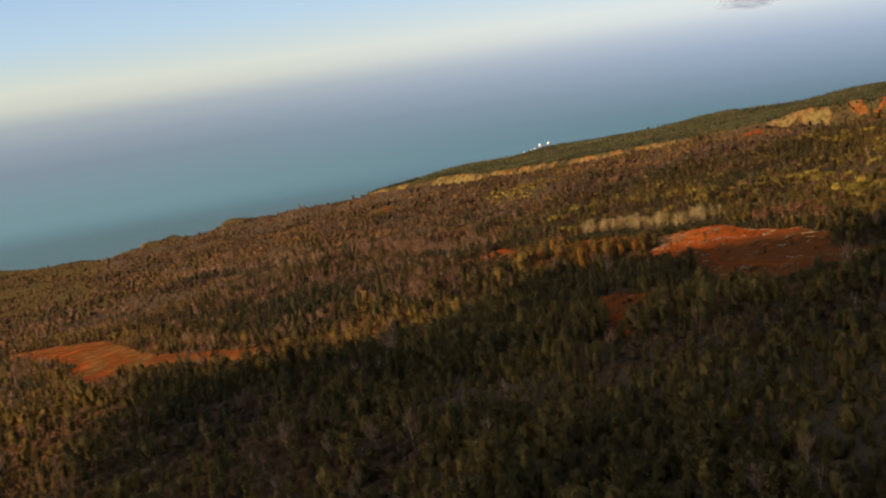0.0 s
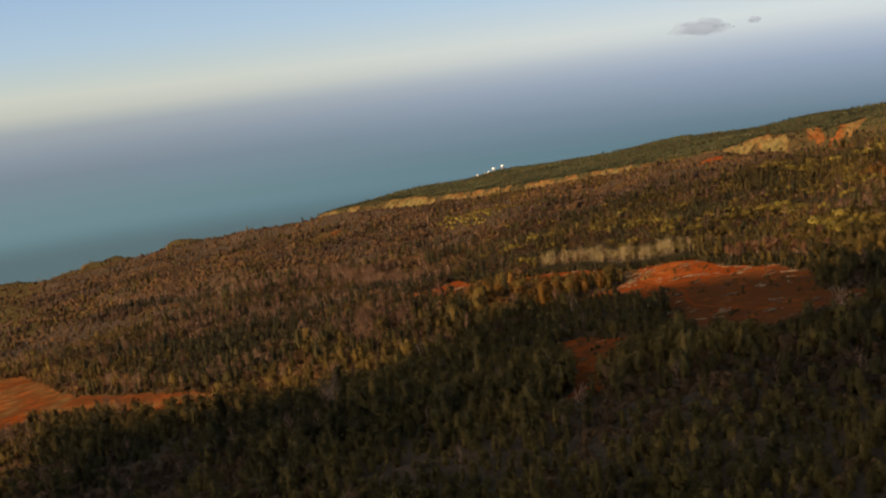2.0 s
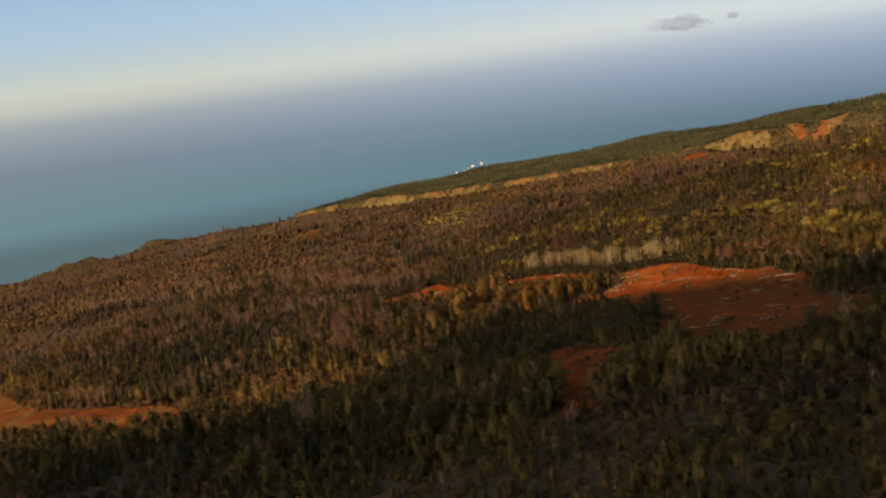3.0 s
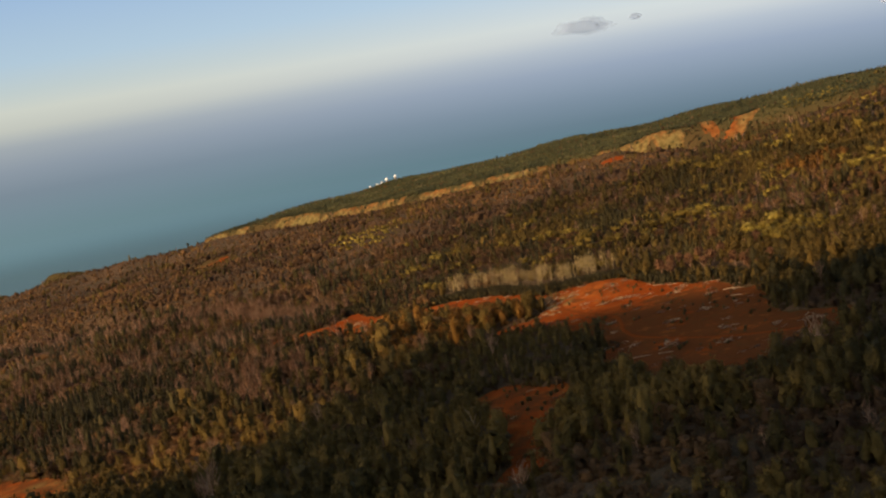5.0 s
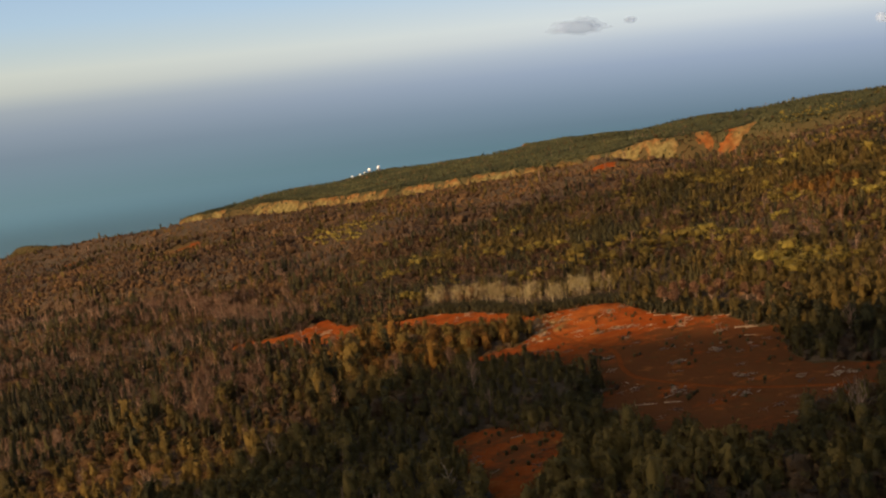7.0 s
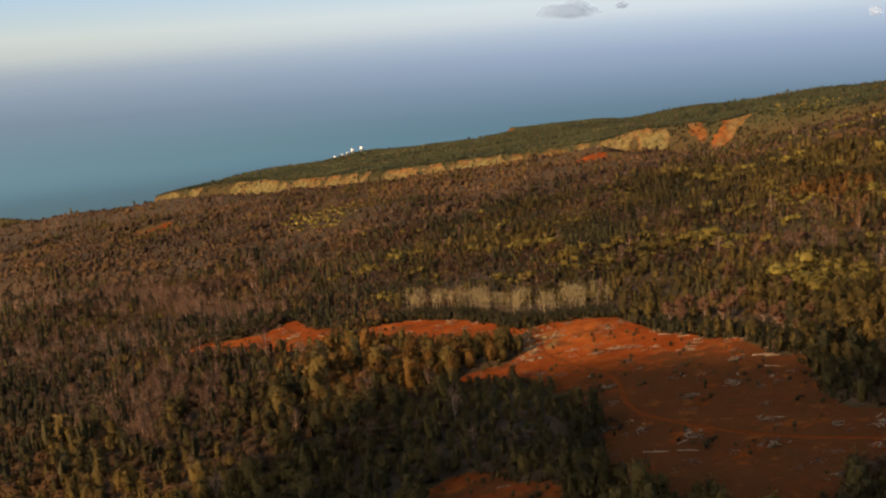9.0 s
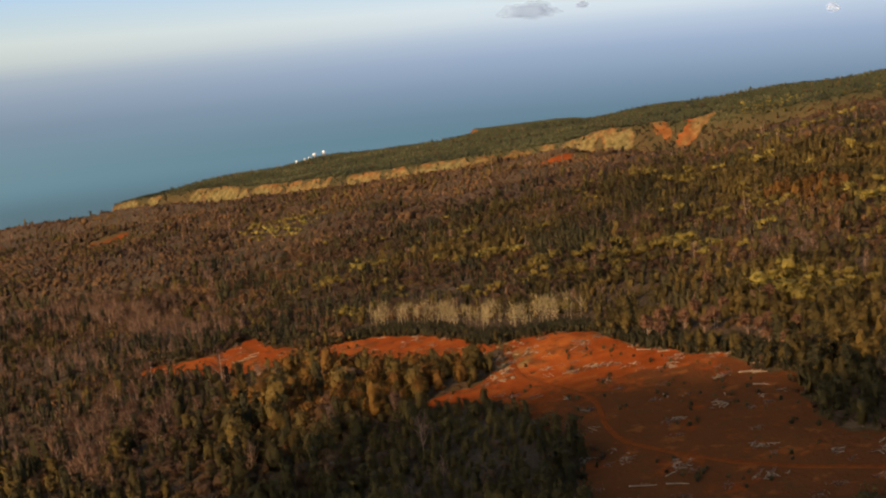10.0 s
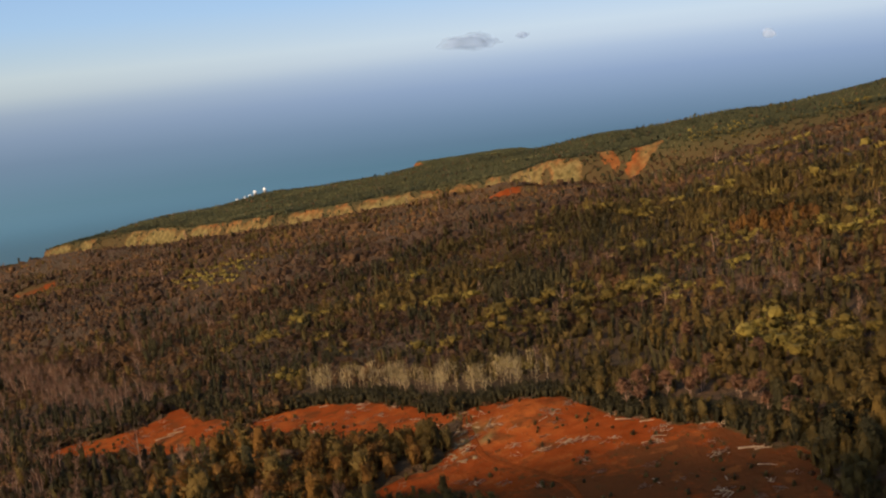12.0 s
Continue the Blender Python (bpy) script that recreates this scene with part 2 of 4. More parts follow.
def land_height(x, y):
    x, y = np.asarray(x, float), np.asarray(y, float)
    near, far = near_plane(x, y), far_plane(x, y)
    d = wall_distance(x, y)
    along = 0.8 * y + 0.6 * x
    d = d + wall_wander(x, y)
    # valley: wall, floor, gentle rise to the near rim
    depth = 44.0 * smooth(d, -6, 46)
    east = smooth(x, 380, 640)
    rise = smooth(d, 60 + 60 * east, 340 + 130 * east)
    z = (far - depth) * (1 - rise) + near * rise
    # gullies that run down to the sea, and low swells
    across = 0.6 * x + 0.8 * y
    down = -0.8 * x + 0.6 * y
    calm = smooth(y, 760, 1150)
    folds = vnoise(across, down * 0.30, 170, 11)
    z = z + calm * 26 * (np.sqrt(np.abs(folds - 0.5) * 2) - 0.72) * smooth(d, 40, 160) + calm * 8 * (vnoise(across, down * 0.5, 60, 12) - 0.5)
    z = z + (0.25 + 0.75 * calm) * 5 * (fnoise(x, y, 120, 5, 3) - 0.5)
    for cx, cy, rx, ry, up in ((672, 1830, 42, 60, 9), (745, 1800, 26, 40, 4), (840, 1740, 40, 50, 8), (60, 2820, 170, 220, 15),
                               (475, 1520, 50, 26, 9), (578, 1476, 32, 20, 6), (-110, 1725, 50, 24, 8)):
        z = z + up * np.exp(-(((x - cx) / rx) ** 2 + ((y - cy) / ry) ** 2))
    # the field's crest stands a little proud
    z = z + 3.5 * np.exp(-(((x - 172) / 22) ** 2 + ((y - 662) / 20) ** 2))
    z = np.maximum(z, 9.0 + 3 * vnoise(x, y, 60, 9))
    c = inside(x, y, COAST) + 22 * (fnoise(x, y, 110, 21, 3) - 0.5)
    shore = smooth(c, -18, 16)
    return -12 + (z + 12) * shore


def bare_mask(x, y):
    """Bare soil, 0 to 1; tan soil, 0 to 1."""
    bare = np.zeros(np.shape(x))
    for outline in (FIELD, STRIP, YARD, HOLLOW, BENCH):
        bare = np.maximum(bare, smooth(inside(x, y, outline) + 13 * (fnoise(x, y, 13, 26, 4) - 0.5), -2.5, 3.5))
    d = wall_distance(x, y) + wall_wander(x, y)
    wall = smooth(d, -10, 4) * (1 - smooth(d, 46, 66 + 40 * smooth(x, 380, 640))) * smooth(fnoise(x, y, 55, 31, 4) + 0.18 * smooth(x, -100, 500) - 0.04 + 0.06 * smooth(-d, -40, 0), 0.44, 0.60)
    run = 0.75 * x - 0.66 * y
    streak = vnoise(run + 0.2 * d, d * 0.3, 13, 27) + 0.6 * (fnoise(x, y, 34, 29, 2) - 0.5)
    wall = wall * (0.40 + 0.60 * smooth(streak, 0.18, 0.50))
    patch = np.zeros(np.shape(x))
    for scar, w in (([(745, 1795), (752, 1770)], 10), ([(764, 1742), (800, 1748), (850, 1755), (905, 1795)], 10), ([(800, 1748), (792, 1778)], 9)):
        patch = np.maximum(patch, 1 - smooth(line_distance(x, y, scar)[0] + 14 * (fnoise(x, y, 24, 30, 3) - 0.5), w - 5, w + 4))
    bare = np.maximum(bare, patch * (y > 1650))
    wall = wall * np.maximum(1 - smooth(x + 40 * (fnoise(x, y, 30, 35, 2) - 0.5), 690, 712), patch) * smooth(vnoise(x, y, 14, 36) + 0.5 * vnoise(x, y, 31, 37), 0.22, 0.55)
    tan = np.minimum(1, 1.6 * wall) * (1 - 0.5 * (1 - smooth(d + 22 * (fnoise(x, y, 40, 34, 2) - 0.5), -4, 6))) * (1 - 0.75 * smooth(fnoise(x, y, 90, 33, 2), 0.55, 0.75) * smooth(x, 250, 700))
    for cx, cy, rx, ry in ((-290, 2055, 40, 16), (-110, 1703, 36, 13), (687, 1110, 20, 7), (-340, 2083, 50, 12), (585, 1500, 30, 10), (-275, 1054, 12, 5), (473, 1494, 64, 10), (575, 1456, 22, 9)):
        bare = np.maximum(bare, smooth(1.2 - ((x - cx) / rx) ** 2 - ((y - cy) / ry) ** 2 + 2.6 * (fnoise(x, y, 26, 40, 3) - 0.5), 0, 1))
    rocky = smooth(1.4 - ((x - 147) / 9) ** 2 - ((y - 660) / 20) ** 2, 0, 1) * smooth(vnoise(x, y, 5, 38), 0.3, 0.6)
    tan = np.maximum(tan * (1 - 0.28 * smooth(x, 695, 730) * (wall > 0)), patch * 0.85 * smooth(fnoise(x, y, 30, 45, 2), 0.32, 0.54))
    tan = np.maximum(tan, 0.9 * rocky)
    shelf = smooth(inside(x, y, BENCH), -2, 4)
    for way in ([(-424, 935), (-390, 924), (-345, 887), (-297, 851)], [(-257, 690), (-262, 725), (-296, 800), (-284, 812), (-217, 701), (-221, 672), (-182, 651), (-143, 612), (-120, 618), (-104, 600)]):
        tan = np.maximum(tan, 0.5 * shelf * (1 - smooth(line_distance(x, y, way)[0], 2, 7)))
    tan = np.maximum(tan, 0.2 * shelf * smooth(vnoise(0.85 * x + 0.52 * y, 4.0 * (0.52 * x - 0.85 * y), 44, 28), 0.62, 0.80))
    coast = inside(x, y, COAST)
    rim = smooth(-coast, -26, -6) * smooth(coast, -60, -30)
    bare = np.maximum(bare, np.maximum(wall, rim))
    tan = np.maximum(tan, rim * 0.8)
    return bare, np.clip(tan, 0, 1)


def grass_mask(x, y):
    """Open grassy slope above the western shore, 0 to 1."""
    g = np.maximum(inside(x, y, GRASS) + 240 * (fnoise(x, y, 130, 25, 4) - 0.5), inside(x, y, BLUFF))
    shore = smooth(-inside(x, y, COAST) + 60 * (fnoise(x, y, 80, 24, 3) - 0.5), -130, -90) * (x < -120) * (y > 2200)
    return np.maximum(smooth(g, -12, 20), shore)


def spaced(marks):
    """Grid lines: (from, to, step at the end) stretches, growing or shrinking smoothly."""
    out = [marks[0][0]]
    for a, b, s0, s1 in marks:
        n = max(2, int(round((b - a) / ((s0 + s1) / 2))))
        w = np.linspace(s0, s1, n)
        out.extend(list(a + (b - a) * np.cumsum(w) / w.sum()))
    return np.array(out)


def land():
    gx = spaced([(-3300, -600, 60, 16), (-600, -120, 16, 5), (-120, 300, 5, 5), (300, 950, 5, 14), (950, 3300, 14, 60)])
    gy = spaced([(-1500, 150, 90, 12), (150, 420, 12, 5), (420, 860, 5, 5), (860, 1500, 5, 13), (1500, 3000, 13, 15), (3000, 3500, 15, 30)])
    X, Y = np.meshgrid(gx, gy)
    Z = land_height(X, Y)
    V = np.stack([X, Y, Z], -1).reshape(-1, 3)
    h, w = X.shape
    i = (np.arange(h - 1)[:, None] * w + np.arange(w - 1)[None]).ravel()
    F = np.stack([i, i + 1, i + w + 1, i + w], 1)
    keep = Z.reshape(-1)[F].max(1) > -11.5
    bare, tan = bare_mask(X.ravel(), Y.ravel())
    # regrowth, raised where field, hollow and bench should look shaded
    weed_shade = 1.2 * smooth(X.ravel(), 100, 118) * smooth(-Y.ravel() + 14 * fnoise(X.ravel(), Y.ravel(), 25, 39, 3), -608, -570)
    weed_shade = np.maximum(weed_shade, np.maximum(0.4 * (np.abs(X.ravel() - 85) < 30) * (Y.ravel() < 560), 0.75 * (X.ravel() < -90)))
    upland = smooth(-wall_distance(X.ravel(), Y.ravel()), -30, 20)
    ob = mesh_object("ground", V, F[keep], M_GROUND, {"bare": bare, "tan": tan, "upland": upland, "weed_shade": weed_shade, "grass": grass_mask(X.ravel(), Y.ravel())}, smooth=True)
    return tagged(ob, "sloping forest floor with red bare soil clearings", "ground", kind="structure")


land()


def dirt_track():
    """The graded track through the field: a crowned ribbon with two worn ruts and ragged edges."""
    pts = np.array(ROAD, float)
    ln = np.concatenate([[0], np.cumsum(np.hypot(*np.diff(pts, axis=0).T))])
    t = np.arange(0, ln[-1], 1.5)
    k = np.ones(9) / 9
    cx, cy = np.interp(t, ln, pts[:, 0]), np.interp(t, ln, pts[:, 1])
    for c in (cx, cy):
        c[4:-4] = np.convolve(c, k, "valid")
    dx, dy = np.gradient(cx), np.gradient(cy)
    m = np.hypot(dx, dy)
    nx, ny = dy / m, -dx / m
    rows, across = [], np.array([-1.0, -0.8, -0.45, 0, 0.45, 0.8, 1.0])
    depth = np.array([-0.15, 0.14, 0.07, 0.16, 0.07, 0.14, -0.15])
    for j, (a, d) in enumerate(zip(across, depth)):
        w = 1.2 * a * (1 + 0.7 * (fnoise(t, t * 0 + 3 * j, 9, 97, 2) - 0.5))
        x, y = cx + nx * w, cy + ny * w
        rows.append(np.stack([x, y, land_height(x, y) + 0.02 + d], 1))
    V = np.stack(rows, 1).reshape(-1, 3)
    n, q = len(t), len(across)
    i = (np.arange(n - 1)[:, None] * q + np.arange(q - 1)[None]).ravel()
    F = np.stack([i, i + 1, i + q + 1, i + q], 1)
    nd = Nodes("track_soil")
    mat = nd.surface(nd.ramp(nd.noise(0.5, 5), [(0.3, (0.13, 0.030, 0.008)), (0.7, (0.19, 0.048, 0.010))]), 0.95, nd.noise(1.5, 4), 0.2, 0.0)
    return tagged(mesh_object("road", V, F, mat, smooth=True), "orange red dirt track through the clearing", "track", kind="structure")


dirt_track()


def sea():
    n, rings = 96, [0, 400, 900, 1600, 2400, 3200, 3900, 4600]
    V, F = [(0, 1100, SEA_LEVEL)], []
    for r in rings[1:]:
        for k in range(n):
            a = 2 * math.pi * k / n
            V.append((r * math.sin(a), 200 + r * math.cos(a), SEA_LEVEL))
    for j in range(len(rings) - 2):
        for k in range(n):
            a, b = 1 + j * n + k, 1 + j * n + (k + 1) % n
            F.append((a, a + n, b + n, b))
    ob = mesh_object("water", np.array(V), np.array(F), M_SEA)
    return tagged(ob, "calm blue green sea with small waves", "sea", kind="structure")


sea()


# ================= glowing backdrop painted as haze over the far sea ===
def haze():
    n = Nodes("painted_sea_haze")
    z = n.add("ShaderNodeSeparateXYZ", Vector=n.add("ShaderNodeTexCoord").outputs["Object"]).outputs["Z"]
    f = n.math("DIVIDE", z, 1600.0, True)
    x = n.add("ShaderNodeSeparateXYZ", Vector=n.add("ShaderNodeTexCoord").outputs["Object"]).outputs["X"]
    # far sea, haze and sky painted as glow, warmer on the sun's side
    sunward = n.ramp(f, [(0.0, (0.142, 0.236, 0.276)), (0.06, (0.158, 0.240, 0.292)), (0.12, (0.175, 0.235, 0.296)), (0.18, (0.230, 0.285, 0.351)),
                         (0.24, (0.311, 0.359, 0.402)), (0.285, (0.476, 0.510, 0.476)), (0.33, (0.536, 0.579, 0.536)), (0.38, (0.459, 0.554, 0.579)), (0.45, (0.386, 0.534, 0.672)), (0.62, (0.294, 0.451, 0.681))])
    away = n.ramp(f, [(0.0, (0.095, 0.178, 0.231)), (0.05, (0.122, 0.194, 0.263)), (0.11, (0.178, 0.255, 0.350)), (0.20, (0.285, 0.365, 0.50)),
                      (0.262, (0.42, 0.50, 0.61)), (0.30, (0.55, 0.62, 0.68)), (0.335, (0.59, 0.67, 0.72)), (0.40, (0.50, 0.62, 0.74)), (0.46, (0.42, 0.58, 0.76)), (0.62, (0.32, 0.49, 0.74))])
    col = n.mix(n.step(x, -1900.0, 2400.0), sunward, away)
    # thin parts glow more, making up for the shadow the shell casts
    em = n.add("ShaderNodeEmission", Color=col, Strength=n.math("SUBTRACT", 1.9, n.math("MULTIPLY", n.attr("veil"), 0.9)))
    tr = n.add("ShaderNodeBsdfTransparent")
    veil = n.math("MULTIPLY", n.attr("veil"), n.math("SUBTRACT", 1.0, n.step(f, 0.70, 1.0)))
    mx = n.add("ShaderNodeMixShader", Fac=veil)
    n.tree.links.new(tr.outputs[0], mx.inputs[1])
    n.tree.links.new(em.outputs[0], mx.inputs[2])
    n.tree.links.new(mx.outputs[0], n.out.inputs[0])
    k = 64
    V, F, veils = [], [], []
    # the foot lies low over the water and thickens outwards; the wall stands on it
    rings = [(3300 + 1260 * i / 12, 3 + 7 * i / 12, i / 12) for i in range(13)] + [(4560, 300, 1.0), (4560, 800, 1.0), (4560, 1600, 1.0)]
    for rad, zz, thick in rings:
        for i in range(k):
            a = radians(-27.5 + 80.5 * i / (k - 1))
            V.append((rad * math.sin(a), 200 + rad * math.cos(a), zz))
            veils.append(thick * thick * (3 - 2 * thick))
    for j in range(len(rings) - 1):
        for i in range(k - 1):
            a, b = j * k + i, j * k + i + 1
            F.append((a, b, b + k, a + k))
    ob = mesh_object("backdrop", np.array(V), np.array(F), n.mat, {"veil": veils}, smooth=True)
    return tagged(ob, "glowing shell painted as haze between the far sea and the sky", "haze", kind="structure")


haze()


# ================= clouds =================
def cloud_material(name, col, clear):
    n = Nodes(name)
    d = n.add("ShaderNodeBsdfDiffuse", Color=(*col, 1))
    t = n.add("ShaderNodeBsdfTransparent")
    l = n.add("ShaderNodeBsdfTranslucent", Color=(*col, 1))
    both = n.add("ShaderNodeMixShader", Fac=0.5)
    n.tree.links.new(d.outputs[0], both.inputs[1])
    n.tree.links.new(l.outputs[0], both.inputs[2])
    m = n.add("ShaderNodeMixShader", Fac=clear)
    n.tree.links.new(both.outputs[0], m.inputs[1])
    n.tree.links.new(t.outputs[0], m.inputs[2])
    n.tree.links.new(m.outputs[0], n.out.inputs[0])
    return n.mat


def ball(level=1):
    bm = bmesh.new()
    bmesh.ops.create_icosphere(bm, subdivisions=level, radius=1.0)
    V = np.array([v.co[:] for v in bm.verts])
    F = np.array([[v.index for v in f.verts] for f in bm.faces])
    bm.free()
    return V, F


def joined(V, F, place, size, turn=None):
    """Many copies of one small shape in one pair of arrays."""
    n, k = len(place), len(V)
    W = V[None] * size[:, None, :]
    if turn is not None:
        c, s = np.cos(turn)[:, None], np.sin(turn)[:, None]
        W = np.stack([W[..., 0] * c - W[..., 1] * s, W[..., 0] * s + W[..., 1] * c, W[..., 2]], -1)
    W = W + place[:, None, :]
    return W.reshape(-1, 3), (F[None] + (np.arange(n) * k)[:, None, None]).reshape(-1, F.shape[1])


def cloud(x, y, z, rx, rz, mat, label, seed):
    """Nested lumpy shells of thin mist."""
    V, F = ball(4)
    W, G = [], []
    for k, f in enumerate((1.0, 0.80, 0.60)):
        P = np.array([Vector(v) * (0.90 + 0.38 * noise.fractal(Vector(v) * 1.5 + Vector((seed * 7.0, k * 0.25, 0)), 0.8, 2.0, 4)) for v in V])
        P = P * np.array([rx, rx * 0.5, rz]) * f
        P[:, 2] = np.where(P[:, 2] < 0, P[:, 2] * 0.55, P[:, 2])
        W.append(P)
        G.append(F + k * len(V))
    ob = mesh_object("cloud", np.concatenate(W), np.concatenate(G), mat, smooth=True)
    ob.matrix_world = pose(x, y, z, 0, 0, -20)
    return tagged(ob, label, "cloud")


M_CLOUD_GREY = cloud_material("grey_cloud", (0.44, 0.50, 0.64), 0.90)
M_CLOUD_WHITE = cloud_material("white_cloud", (0.90, 0.95, 1.0), 0.88)
cloud(1368, 4250, 487, 120, 42, M_CLOUD_GREY, "small flat grey cloud low above the sea horizon", 1)
cloud(1560, 4170, 497, 28, 18, M_CLOUD_GREY, "tiny grey cloud scrap beside the larger cloud", 2)
cloud(2400, 3760, 408, 26, 24, M_CLOUD_WHITE, "tiny white cloud puff above the sea horizon", 3)

# edge of the shade on the hillside, and the unseen cloud deck added behind the camera to throw it
SHADE = [(-172, 566), (-75, 525), (-20, 545), (20, 585), (55, 612), (86, 632), (117, 626),
         (138, 622), (158, 617), (174, 603), (187, 583), (201, 569), (212, 557), (232, 546), (300, 548), (420, 565), (700, 560), (900, 300), (700, -300), (-150, -300), (-155, 300), (-185, 485)]


def shade_cloud_deck():
    up = 760.0
    sx, sy = to_sun.x / to_sun.z * up, to_sun.y / to_sun.z * up
    gx, gy = np.meshgrid(np.arange(-300, 951, 9.0), np.arange(-350, 751, 9.0))
    base = near_plane(gx, gy) + 6
    wob = 6 * (fnoise(gx, gy, 60, 51, 3) - 0.5)
    d = inside(gx, gy, SHADE) + wob
    h, w = gx.shape
    core = smooth(d, 15, 100)
    thick = np.sqrt(np.clip(d, 0, 160)) * 6 * core
    lump = 10 * fnoise(gx, gy, 90, 52, 3) * core
    top = np.stack([gx + sx, gy + sy, base + up + thick + lump], -1).reshape(-1, 3)
    low = np.stack([gx + sx, gy + sy, base + up - 0.3 * thick + 0.4 * lump - 2], -1).reshape(-1, 3)
    i = (np.arange(h - 1)[:, None] * w + np.arange(w - 1)[None]).ravel()
    F = np.stack([i, i + 1, i + w + 1, i + w], 1)
    F = F[d.reshape(-1)[F].min(1) > 0]
    V = np.concatenate([top, low])
    F = np.concatenate([F, F[:, ::-1] + len(top)])
    used = np.unique(F)
    idx = np.zeros(len(V), int)
    idx[used] = np.arange(len(used))
    n = Nodes("shade_cloud_deck")
    m = n.surface(n.mix(n.noise(0.01, 4), (0.7, 0.7, 0.72), (0.85, 0.85, 0.86)), 1.0, spec=0.0)
    ob = mesh_object("shade_cloud_deck", V[used], idx[F], m, smooth=True)
    return tagged(ob, "unseen cloud deck added high behind to shade the hillside", "cloud")


shade_cloud_deck()


# ================= trees =================
def prisms(p0, p1, r0, r1, sides=3):
    """Tapered sticks from p0 to p1, joined."""
    n = len(p0)
    ax = p1 - p0
    ax = ax / np.maximum(np.linalg.norm(ax, axis=1), 1e-6)[:, None]
    ref = np.where(np.abs(ax[:, 2:3]) > 0.9, np.array([[1.0, 0, 0]]), np.array([[0, 0, 1.0]]))
    u = np.cross(ax, ref)
    u /= np.linalg.norm(u, axis=1)[:, None]
    v = np.cross(ax, u)
    a = np.arange(sides) * 2 * np.pi / sides
    ring = u[:, None] * np.cos(a)[None, :, None] + v[:, None] * np.sin(a)[None, :, None]
    V = np.concatenate([p0[:, None] + ring * np.reshape(r0, (-1, 1, 1)), p1[:, None] + ring * np.reshape(r1, (-1, 1, 1))], 1)
    k = np.arange(sides)
    f = np.stack([k, (k + 1) % sides, (k + 1) % sides + sides, k + sides], 1)
    F = f[None] + (np.arange(n) * 2 * sides)[:, None, None]
    return V.reshape(-1, 3), F.reshape(-1, 4)


# crown shapes: radius, height of the crown, bare stem below it, height of the widest place, upward reach of the sprays
SHAPES = {
    "green": (2.6, 7.4, 1.2, 0.42, 0.9),
    "dark": (2.4, 10.5, 1.2, 0.28, 1.05),
    "brown": (3.3, 4.4, 0.4, 0.50, 0.5),
    "yellow": (3.2, 2.6, 4.6, 0.66, 0.42),
    "orange": (2.8, 8.0, 1.3, 0.45, 0.85),
    "upland": (3.6, 5.0, 0.4, 0.48, 0.75),
    "sparse": (2.9, 4.2, 5.0, 0.55, 0.5),
    "twig": (2.5, 6.0, 4.2, 0.62, 1.0),
}
def unit(v):
    return v / (np.linalg.norm(v, axis=-1, keepdims=True) + 1e-9)


